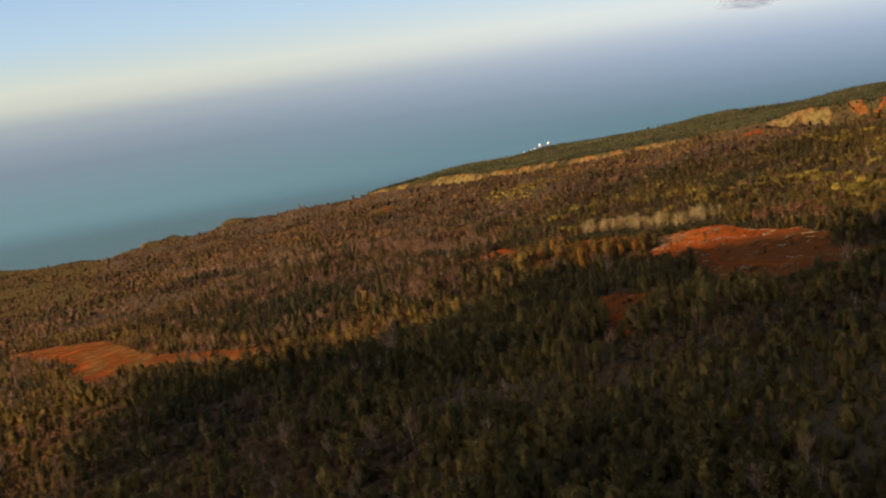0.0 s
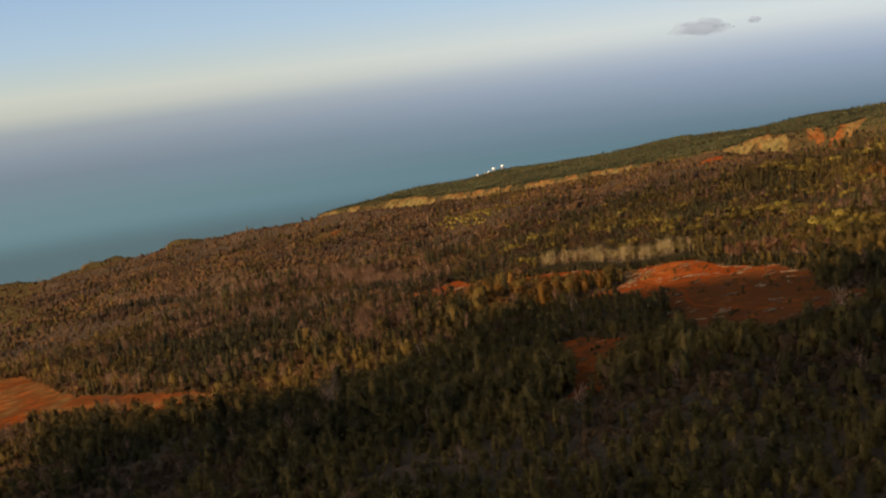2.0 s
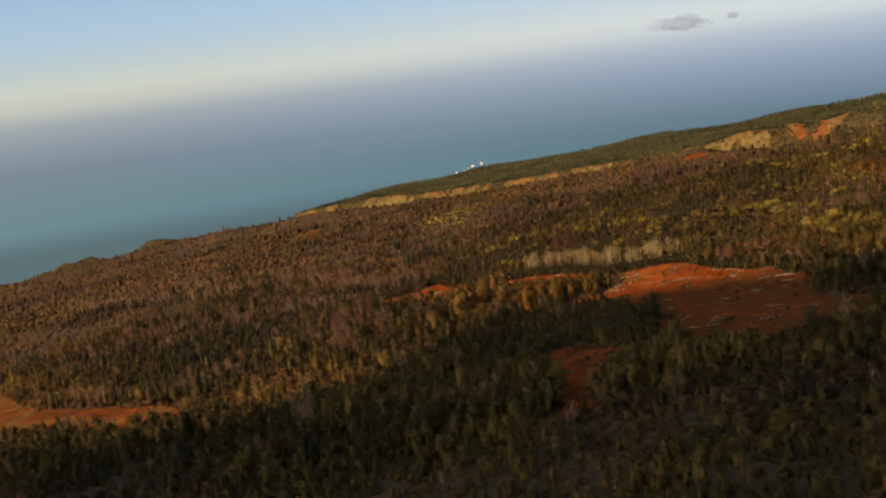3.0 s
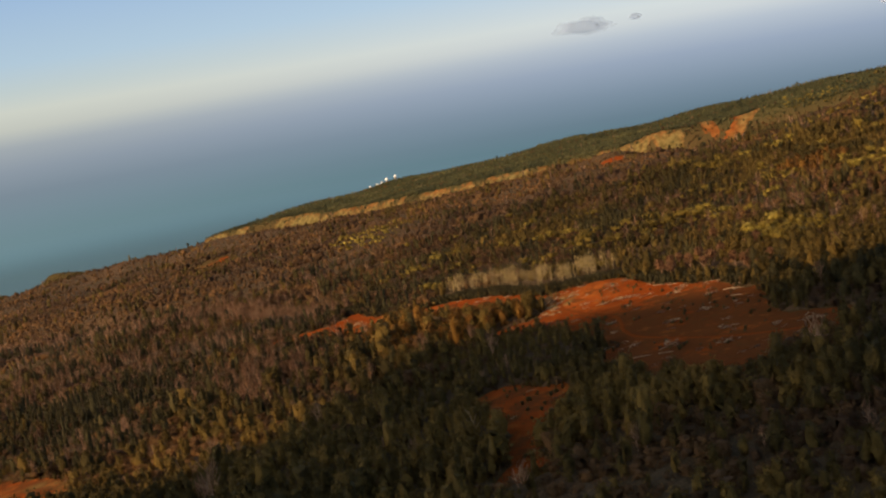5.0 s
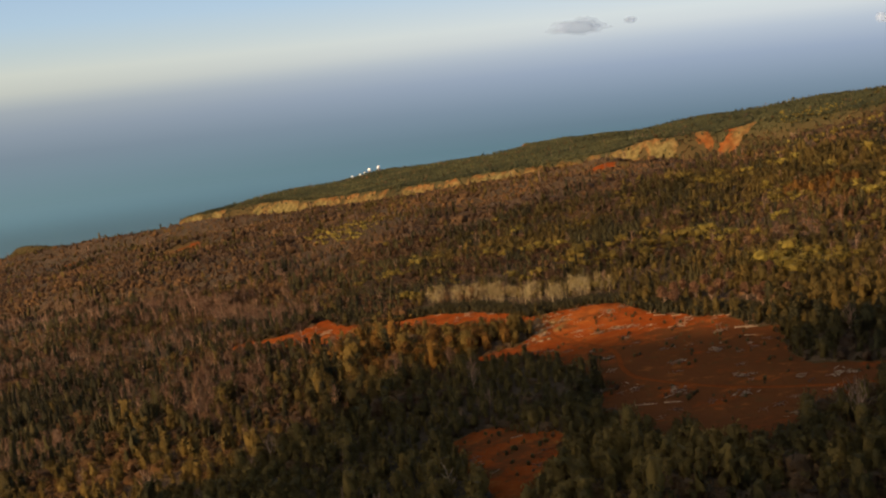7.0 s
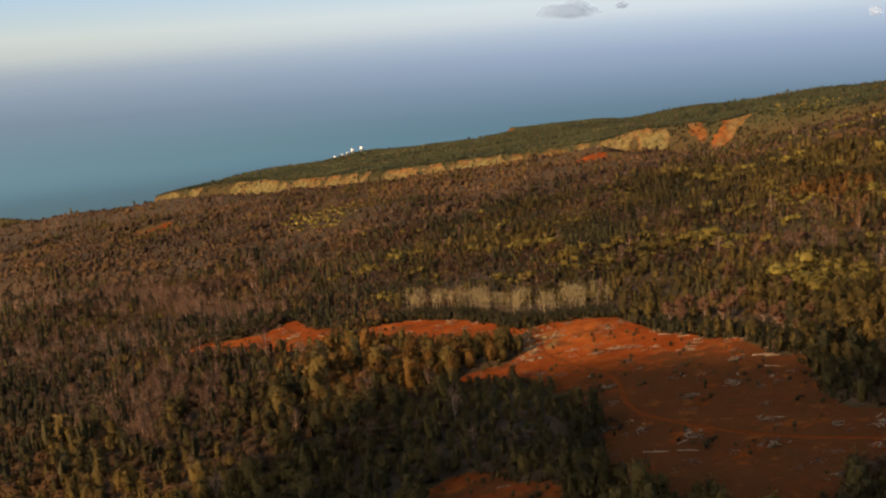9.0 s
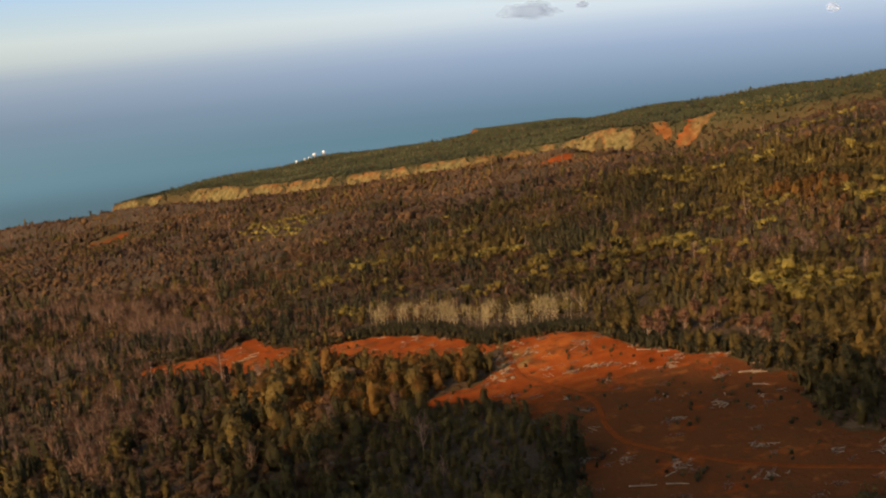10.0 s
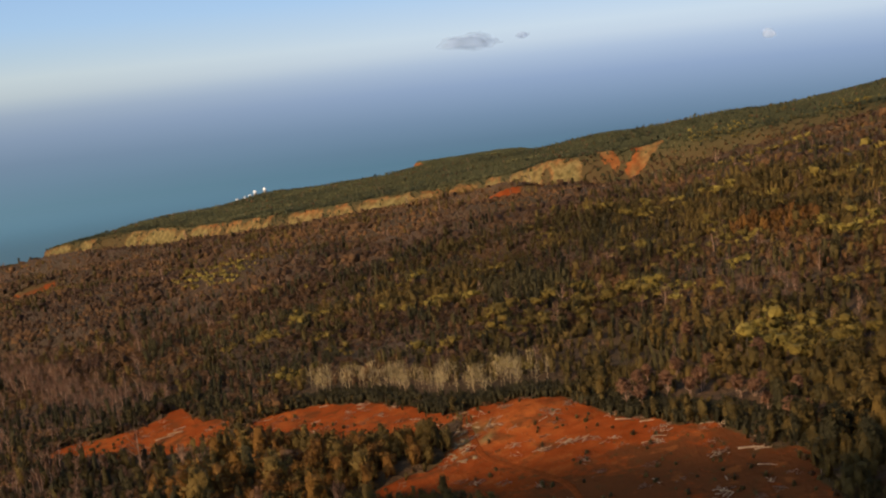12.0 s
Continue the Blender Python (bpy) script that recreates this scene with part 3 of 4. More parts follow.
def crowns(base, size, shape, sprays, leaf, tint, r, lobes=5):
    """Crowns: a lumpy mass of leaves with many loose sprays standing out of it. base n x 3, size n. Returns verts, faces, tint, normals."""
    rad, high, stem, wide, flat = SHAPES[shape]
    n = len(base)
    seg, rings = int(np.clip(lobes, 4, 8)), 2 if lobes < 5 else 3
    lean = r.normal(0, 0.07, (n, 2)) * high
    bulge = r.uniform(0.66, 1.22, (n, 8))
    turn = r.uniform(0, 2 * np.pi, n)

    def girth(h):
        span = np.where(h > wide, 1.04 - wide, wide + 0.30)
        return rad * np.sqrt(np.clip(1 - ((h - wide) / span) ** 2, 0.03, 1))

    def bulge_at(a):
        k = np.floor((a - turn.reshape(-1, *[1] * (a.ndim - 1))) / (2 * np.pi) * 8).astype(int) % 8
        return np.take_along_axis(bulge, k.reshape(n, -1), 1).reshape(a.shape)

    def outward(P):
        return (P - np.array([0, 0, stem + 0.36 * high])) / np.array([rad, rad, 0.62 * high])

    V, F, N, T = [], [], [], []
    loose = shape in ("twig", "sparse")
    if not loose:
        h = np.linspace(0.06, 0.86, rings)[None, :, None] + r.normal(0, 0.06, (n, rings, seg))
        a = turn[:, None, None] + (np.arange(seg)[None, None] + 0.5 * (np.arange(rings) % 2)[None, :, None] + r.normal(0, 0.14, (n, rings, seg))) * 2 * np.pi / seg
        g = (0.92 if shape == "brown" and sprays < 12 else 0.66) * girth(h) * bulge_at(a) * r.uniform(0.6, 1.25, (n, rings, seg))
        P = np.stack([g * np.cos(a) + lean[:, 0, None, None] * h, g * np.sin(a) + lean[:, 1, None, None] * h, stem + high * h], -1).reshape(n, -1, 3)
        top = np.concatenate([lean + r.normal(0, 0.2 * rad, (n, 2)), stem + high * r.uniform(0.78, 0.98, (n, 1))], 1)
        P = np.concatenate([P, top[:, None]], 1)
        soft = unit(outward(P) + np.array([0, 0, 0.20]) + r.normal(0, 0.34, P.shape))
        k = np.arange(seg)
        f = []
        for q in range(rings - 1):
            lo, hi = q * seg, (q + 1) * seg
            f += [np.stack([lo + k, lo + (k + 1) % seg, hi + k], 1), np.stack([lo + (k + 1) % seg, hi + (k + 1) % seg, hi + k], 1)]
        f.append(np.stack([(rings - 1) * seg + k, (rings - 1) * seg + (k + 1) % seg, np.full(seg, rings * seg)], 1))
        f = np.concatenate(f)
        m = rings * seg + 1
        V.append((P * size[:, None, None] + base[:, None]).reshape(-1, 3))
        F.append((f[None] + (np.arange(n) * m)[:, None, None]).reshape(-1, 3))
        N.append(soft.reshape(-1, 3))
        # leaf mass tinted darker than its sprays, as shade inside the crown
        T.append(np.repeat(tint - 0.07, m))
    h = r.uniform(0.0, 1.0, (n, sprays)) ** 0.8
    a = r.uniform(0, 2 * np.pi, (n, sprays))
    g = girth(h) * bulge_at(a) * (r.uniform(0.55, 1.18, (n, sprays)) if not loose else r.uniform(0.1, 1.0, (n, sprays)))
    c = np.stack([g * np.cos(a) + lean[:, 0, None] * h, g * np.sin(a) + lean[:, 1, None] * h, stem + high * (h + r.normal(0, 0.04, h.shape))], -1)
    u = unit(outward(c) + r.normal(0, 0.50, c.shape))
    if shape == "twig":
        t = unit(u * 0.5 + r.normal(0, 0.25, u.shape) + np.array([0, 0, 0.8]))
        thin = r.uniform(0.05, 0.11, (n, sprays))[..., None]
    else:
        t = unit(u * 0.35 + r.normal(0, 0.45, u.shape) + np.array([0, 0, 0.45 * flat]))
        thin = r.uniform(0.34, 0.58, (n, sprays))[..., None]
    b = unit(np.cross(t, u + r.normal(0, 0.4, u.shape)))
    s = (leaf * r.uniform(0.6, 1.3, (n, sprays)))[..., None]
    w = s * thin
    P = np.stack([c - t * s * 0.5 - b * w, c - t * s * 0.5 + b * w, c + t * s], 2)
    soft = unit(u + r.normal(0, 0.12, u.shape) + np.array([0, 0, 0.20]))
    f = np.arange(n * sprays * 3).reshape(-1, 3)
    face = np.cross(P[:, :, 1] - P[:, :, 0], P[:, :, 2] - P[:, :, 0])
    flip = ((face * soft).sum(-1) < 0).ravel()
    f[flip] = f[flip][:, ::-1]
    P = P * size[:, None, None, None] + base[:, None, None, :]
    F.append(f + (len(V[0]) if V else 0))
    V.append(P.reshape(-1, 3))
    N.append(np.repeat(soft.reshape(-1, 3), 3, axis=0))
    T.append(np.repeat((tint[:, None] + r.normal(0, 0.06, (n, sprays))).ravel(), 3))
    return np.concatenate(V), np.concatenate(F), np.clip(np.concatenate(T), 0, 1), np.concatenate(N)


def stems(base, size, shape, r, sides=4):
    _, high, stem, *_ = SHAPES[shape]
    n = len(base)
    top = base + np.stack([r.normal(0, 0.3, n), r.normal(0, 0.3, n), (stem + 0.55 * high) * size], 1)
    return prisms(base - (0, 0, 0.4), top, 0.17 * size, 0.06 * size, sides)


def bare_trees(base, size, r, limbs=9, high=11.0, thick=1.0, fan=0.30):
    """Leafless trees: a stem and limbs that reach up."""
    n = len(base)
    lean = r.normal(0, 0.05, (n, 2)) * high
    top = base + np.stack([lean[:, 0] * size, lean[:, 1] * size, high * size * r.uniform(0.8, 1.0, n)], 1)
    V1, F1 = prisms(base - (0, 0, 0.4), top, 0.17 * thick * size, 0.05 * thick * size, 4)
    h = r.uniform(0.28, 0.92, (n, limbs))
    p0 = base[:, None] + (top - base)[:, None] * h[..., None]
    a = r.uniform(0, 2 * np.pi, (n, limbs))
    ln = high * size[:, None] * r.uniform(0.20, 0.42, (n, limbs)) * (1.15 - 0.5 * h)
    up = r.uniform(0.6, 1.0, (n, limbs))
    p1 = p0 + np.stack([np.cos(a) * ln * fan * 2, np.sin(a) * ln * fan * 2, ln * up], -1)
    w = 0.085 * thick * np.repeat(size, limbs)
    V2, F2 = prisms(p0.reshape(-1, 3), p1.reshape(-1, 3), w, w * 0.35, 3)
    # twigs off the limbs
    q0 = p0 + (p1 - p0) * 0.6
    b = a + r.uniform(-1.4, 1.4, a.shape)
    q1 = q0 + np.stack([np.cos(b) * ln * 0.35, np.sin(b) * ln * 0.35, ln * 0.4], -1)
    V3, F3 = prisms(q0.reshape(-1, 3), q1.reshape(-1, 3), w * 0.55, w * 0.25, 3)
    V = np.concatenate([V1, V2, V3])
    return V, np.concatenate([F1, F2 + len(V1), F3 + len(V1) + len(V2)])


def scattered(x0, x1, y0, y1, cell, seed):
    r = np.random.default_rng(seed)
    gx, gy = np.meshgrid(np.arange(x0, x1, cell), np.arange(y0, y1, cell))
    gx = gx + r.uniform(-0.46, 0.46, gx.shape) * cell
    gy = gy + r.uniform(-0.46, 0.46, gy.shape) * cell
    return gx.ravel(), gy.ravel(), r


def on_land(x, y, gap=0.35):
    bare, _ = bare_mask(x, y)
    return (bare < gap) & (inside(x, y, COAST) > 8)


def in_wedge(x, y):
    """The stretch of hillside that the flight overlooks."""
    return (x > -0.50 * y - 70) & (x < np.maximum(0.52 * y + 70, 60 + 0.95 * (y - 300))) & (y > 205)


GROVE = [(109, 787), (120, 775), (140, 756), (166, 715), (180, 702), (192, 694)]


BELT = [(-330, 1310), (-302, 1284), (-242, 1228), (-175, 1175), (-95, 1130), (-66, 1100), (-12, 966), (1, 906), (30, 860)]
HEDGES = ([(-345, 1262), (-290, 1225), (-240, 1187), (-157, 1120)], [(-60, 890), (-27, 880), (8, 850), (34, 843)])
REDDISH = [(197, 641), (219, 628), (231, 612), (228, 590), (228, 577)]
BEHIND = [(-32, 840), (8, 828), (32, 845), (50, 844), (72, 790), (77, 777), (107, 770), (131, 749), (147, 706), (158, 695), (178, 689), (196, 655), (203, 629), (219, 600), (226, 570), (226, 550)]


def kinds_at(x, y, r):
    """Which kind of tree grows at each place."""
    u = r.uniform(0, 1, len(x))
    n1 = fnoise(x, y, 210, 41, 3)
    n2 = fnoise(x, y, 95, 42, 3)
    across = 0.6 * x + 0.8 * y
    band = n1 + 0.10 * np.sin(across / 95.0)
    brown = 0.95 * smooth(y + 420 * (band - 0.5), 960, 1080) * (1 - 0.45 * smooth(n2, 0.58, 0.68))
    brown = np.maximum(brown, 0.75 * smooth(band, 0.52, 0.60))
    brown = np.where((x < 90) & (y > 570), np.maximum(brown, 0.62), brown)
    brown = np.clip(brown - smooth(-wall_distance(x, y), -30, 40), 0.06, 0.95)
    kind = np.where(u < brown, "brown", "green").astype(object)
    v = r.uniform(0, 1, len(x))
    gold = 0.01 + 1.1 * smooth(fnoise(x, y, 34, 43, 2), 0.63, 0.72)
    gold = gold * smooth(y, 640, 700) * (1 - smooth(y, 1000, 1200))
    kind[(v < 0.34 * gold) & (x > 70)] = "yellow"
    # golden stand on the seaward shoulder and beside the field
    for cx, cy, ax, ay, p in ((278, 642, 24, 30, 0.62), (290, 778, 14, 22, 0.45), (106, 1342, 46, 60, 0.50), (245, 790, 40, 40, 0.20), (640, 1210, 60, 30, 0.4), (860, 1500, 90, 120, 0.35)):
        near = ((x - cx) / ax) ** 2 + ((y - cy) / ay) ** 2 < 1
        kind[near & (v < p)] = "yellow"
    near = ((x - 416) / 24) ** 2 + ((y - 863) / 34) ** 2 < 1
    kind[near & (v < 0.85)] = "orange"
    # warm sunlight on this olive stand put in as orange leaves
    near = ((x - 84) / 55) ** 2 + ((y - 675) / 45) ** 2 < 1
    kind[near & (v < 0.30)] = "orange"
    near = ((x - 262) / 26) ** 2 + ((y - 905) / 50) ** 2 < 1
    kind[near] = "dark"
    upland = wall_distance(x, y) < 10
    kind[upland & (u > 0.08)] = "upland"
    near = ((x - 1010) / 170) ** 2 + ((y - 1670) / 120) ** 2 < 1
    kind[upland & near & (v < 0.45 * smooth(fnoise(x, y, 60, 44, 2), 0.35, 0.6))] = "yellow"
    # dark leaf colour in scattered pockets, for the shading among the stands
    shade_pocket = smooth(fnoise(x, y, 42, 49, 3), 0.56, 0.66) * smooth(y, 600, 660) * (1 - smooth(y, 1150, 1400))
    kind[(u > 1 - 0.6 * shade_pocket) & (kind != "yellow") & (kind != "orange")] = "dark"
    low = (x < 70) & (y > 600) & (y < 840) & (x > -190)
    kind[low & (v > 0.78) & (kind != "orange")] = "dark"
    # leafless stands
    dead = 0.015 + 0.13 * smooth(fnoise(x, y, 50, 47, 3), 0.44, 0.60) * smooth(-x, -75, -30) * smooth(y, 560, 640) * (1 - smooth(y, 1080, 1180))
    dead = np.maximum(dead, 0.28 * smooth(fnoise(x, y, 60, 48, 2), 0.5, 0.7) * smooth(x, 190, 230) * smooth(y, 560, 600) * (1 - smooth(y, 760, 820)))
    dead = np.maximum(dead, 0.60 * (1 - smooth(line_distance(x, y, BELT)[0] + 14 * (fnoise(x, y, 30, 46, 2) - 0.5), 13, 22)))
    for cx, cy, ax, ay in ((-12, 690, 24, 60), (-120, 900, 40, 30), (-45, 872, 30, 20)):
        dead = np.maximum(dead, 0.36 * smooth(1.3 - ((x - cx) / ax) ** 2 - ((y - cy) / ay) ** 2, 0, 0.6))
    kind[r.uniform(0, 1, len(x)) < dead] = "dead"
    # a shaded zone put in by colour: most trees here get dark leaves
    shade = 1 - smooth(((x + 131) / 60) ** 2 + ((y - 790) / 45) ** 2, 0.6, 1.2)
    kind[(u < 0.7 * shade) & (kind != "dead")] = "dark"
    for hedge in HEDGES:
        kind[line_distance(x, y, hedge)[0] < 8] = "dark"
    return kind


TREE_MATS = {"green": M_GREEN, "dark": M_DARK, "upland": M_UPLAND, "brown": M_BROWN, "yellow": M_YELLOW, "orange": M_ORANGE}
WORDS = {
    "green": ("broadleaf_tree", "dark olive green broadleaf tree on the slope"),
    "brown": ("rusty_tree", "rusty brown leafed tree on the slope"),
    "yellow": ("golden_tree", "golden yellow flat topped tree on the slope"),
    "orange": ("orange_tree", "orange brown leafed tree on the slope, colour partly painted sunlight"),
    "dark": ("tall_tree", "tall dark green tree at the edge of the clearing"),
    "upland": ("upland_tree", "grey green low tree on the upland"),
    "dead": ("bare_tree", "leafless grey barked tree on the slope"),
}


def tint_at(x, y, r):
    return np.clip(0.5 + 1.6 * (fnoise(x, y, 110, 61, 4) - 0.5) + 1.2 * (fnoise(x, y, 26, 62, 2) - 0.5) + 0.34 * (r.uniform(0, 1, len(x)) - 0.5), 0, 1)


def tree_thing(kind, m, size, variants, which):
    """One tree: an empty with a trunk and a crown that share meshes with their like."""
    name, label = WORDS[kind]
    e = new(name)
    e.matrix_world = m @ Matrix.Diagonal((size, size, size, 1))
    tagged(e, label, "tree", "trees on the slope")
    for part_name, me in variants[which]:
        new(part_name, me).parent = e
    return e


def tree_variants(kind, count, quads, leaf, seed):
    out = []
    r = np.random.default_rng(seed)
    zero, one = np.zeros((1, 3)), np.ones(1)
    for i in range(count):
        if kind == "dead":
            V, F = bare_trees(zero, one, r, 12)
            s = mesh_object("trunk", V, F, M_DEAD)
            V, F, T, N = crowns(zero, one, "twig", quads, 1.5, np.array([0.5]), r, 9)
            c = mesh_object("twig_crown", V, F, M_TWIG, {"tint": T}, normals=N)
            out.append([("trunk", s.data), ("twig_crown", c.data)])
            bpy.data.objects.remove(c)
            bpy.data.objects.remove(s)
            continue
        V, F, T, N = crowns(zero, one, kind, quads, leaf, np.array([r.uniform(0.1, 0.9)]), r, 13)
        c = mesh_object("crown", V, F, TREE_MATS[kind], {"tint": T}, normals=N)
        V, F = stems(zero, one, kind, r, 5)
        s = mesh_object("trunk", V, F, M_BARK)
        out.append([("trunk", s.data), ("crown", c.data)])
        bpy.data.objects.remove(c)
        bpy.data.objects.remove(s)
    return out


def forest():
    bands = (  # from, to, spacing, fineness, sprays, spray length, size
        ("near", 0, 400, 4.7, 5, 72, 0.62, 1.0),
        ("middle", 400, 850, 4.9, 4, 32, 0.84, 0.95),
        ("far", 850, 1700, 7.2, 4, 8, 1.2, 1.0),
        ("distant", 1700, 3600, 12.5, 3, 4, 1.6, 1.1),
    )
    for band, d0, d1, cell, lobes, quads, leaf, scale in bands:
        x, y, r = scattered(-1700, 2600, 60, 3300, cell, 100 + int(d0)) if d0 >= 800 else scattered(-700, 1000, 60, 1300, cell, 100 + int(d0))
        d = np.hypot(x - 48, y - 321)
        keep = (d >= d0) & (d < d1) & in_wedge(x, y)
        x, y, d = x[keep], y[keep], d[keep]
        keep = on_land(x, y) & (inside(x - 6, y + 15, BENCH) < 0) & (inside(x - 1, y + 7, STRIP) < 0) & (inside(x - 2, y + 14, STRIP) < 0) & (inside(x - 1, y + 7, YARD) < 0) & (inside(x - 2, y + 14, YARD) < 0) & (r.uniform(0, 1, len(x)) > 0.70 * grass_mask(x, y))
        g, _ = line_distance(x, y, GROVE)
        keep &= (line_distance(x, y, REDDISH)[0] > 6) & (g > 8) & (line_distance(x + 4, y + 12, GROVE)[0] > 13)
        x, y, d = x[keep], y[keep], d[keep]
        z = land_height(x, y)
        kind = kinds_at(x, y, r)
        size = scale * (0.62 + 0.58 * r.uniform(0, 1, len(x)) ** 1.4) * (0.60 + 0.85 * fnoise(x, y, 55, 71, 2))
        size = size * np.where(r.uniform(0, 1, len(x)) < 0.08, 1.4, 1.0) * np.where(kind == "yellow", 1.18, np.where(kind == "dark", 0.80, 1.0))
        wd = wall_distance(x, y)
        size = size * np.where(wd < -15, 0.66, np.where(wd < 150, 0.75, 1.0))
        size = size * np.where(inside(x, y, COAST) < 70, 0.55, 1.0)
        # taller stand in front of the small clearings
        stand = 1 - smooth(((x - 84) / 62) ** 2 + ((y - 672) / 46) ** 2, 0.7, 1.2)
        size = size * (1 + 0.30 * stand)
        tint = tint_at(x, y, r)
        base = np.stack([x, y, z], 1)
        rest = np.ones(len(x), bool)
        if band == "near":
            first = np.argsort(np.hypot(x - 88, y - 630))[:300]
            rest[first] = False
            variants = {k: tree_variants(k, 5, 190, 0.52, i) for i, k in enumerate(WORDS)}
            for i in first:
                tree_thing(kind[i], pose(*base[i], 0, 0, float(r.uniform(0, 360))), float(size[i]), variants[kind[i]], int(r.integers(0, 5)))
        for k in TREE_MATS:
            sel = rest & (kind == k)
            if sel.sum() < 3:
                continue
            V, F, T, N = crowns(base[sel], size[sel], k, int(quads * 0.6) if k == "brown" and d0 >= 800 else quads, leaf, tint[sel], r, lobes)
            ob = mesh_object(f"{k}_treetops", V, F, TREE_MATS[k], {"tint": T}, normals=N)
            tagged(ob, f"{WORDS[k][1].replace(' tree', ' trees')}, {band} woods", "trees", kind="stuff")
            if band == "near":
                V, F = stems(base[sel], size[sel], k, r, 3)
                tagged(mesh_object("tree_stems", V, F, M_BARK), "grey stems under the treetops", "trees", kind="stuff")
        sel = rest & (kind == "dead")
        if sel.sum() > 3:
            V, F = bare_trees(base[sel], size[sel] * 0.95, r, {"near": 7, "middle": 4}.get(band, 2), 11.0, {"near": 1.0, "middle": 1.4}.get(band, 2.2))
            tagged(mesh_object("bare_trees", V, F, M_DEAD), "leafless pinkish grey trees among the woods", "trees", kind="stuff")
            V, F, T, N = crowns(base[sel], size[sel], "twig", {"near": 70, "middle": 44}.get(band, 16), {"near": 1.5, "middle": 1.7}.get(band, 2.6), tint[sel], r)
            tagged(mesh_object("bare_twigs", V, F, M_TWIG, {"tint": T}, normals=N), "fine pinkish grey twigs of leafless trees", "trees", kind="stuff")
    # brush along the foot, the face and the top of the bare wall
    x, y, r = scattered(-300, 1500, 1300, 2900, 6.2, 950)
    wd = wall_distance(x, y)
    keep = (wd > -60) & (wd < 95) & in_wedge(x, y)
    x, y, wd = x[keep], y[keep], wd[keep]
    some = r.uniform(0, 1, len(x))
    keep = (on_land(x, y, 0.5) & (some < 0.8)) | (some < 0.16)
    x, y, wd = x[keep], y[keep], wd[keep]
    base = np.stack([x, y, land_height(x, y) - 0.5], 1)
    foot = wd + 30 * (fnoise(x, y, 60, 72, 2) - 0.5) > 38
    for sel, k in ((foot, "brown"), (~foot, "upland")):
        V, F, T, N = crowns(base[sel], r.uniform(0.45, 1.0, sel.sum()), k, 4, 1.2, tint_at(x[sel], y[sel], r), r, 3)
        tagged(mesh_object("brush", V, F, TREE_MATS[k], {"tint": T}, normals=N), "low brush on the bare valley wall", "shrubs", kind="stuff")
    # thin cover of trees on the hillside outside the flight's outlook
    x, y, r = scattered(-3200, 3200, -1400, 3300, 75, 900)
    keep = ~in_wedge(x, y)
    x, y = x[keep], y[keep]
    keep = on_land(x, y)
    x, y = x[keep], y[keep]
    base = np.stack([x, y, land_height(x, y)], 1)
    V, F, T, N = crowns(base, r.uniform(1.2, 1.9, len(x)), "green", 4, 2.0, tint_at(x, y, r), r, 3)
    tagged(mesh_object("outer_woods", V, F, M_GREEN, {"tint": T}, normals=N), "olive green woods along the rest of the slope", "trees", kind="stuff")


forest()


def near_outer_woods():
    """The same woods go on beside and below the flight."""
    x, y, r = scattered(-520, 620, -320, 820, 7.5, 960)
    keep = ~in_wedge(x, y)
    x, y = x[keep], y[keep]
    keep = on_land(x, y)
    x, y = x[keep], y[keep]
    base = np.stack([x, y, land_height(x, y)], 1)
    half = r.uniform(0, 1, len(x)) < 0.6
    for sel, k in ((half, "green"), (~half, "brown")):
        V, F, T, N = crowns(base[sel], r.uniform(0.9, 1.6, sel.sum()), k, 4, 1.4, tint_at(x[sel], y[sel], r), r, 3)
        tagged(mesh_object(f"{k}_treetops", V, F, TREE_MATS[k], {"tint": T}, normals=N), f"{WORDS[k][1].replace(' tree', ' trees')} below the flight", "trees", kind="stuff")


near_outer_woods()


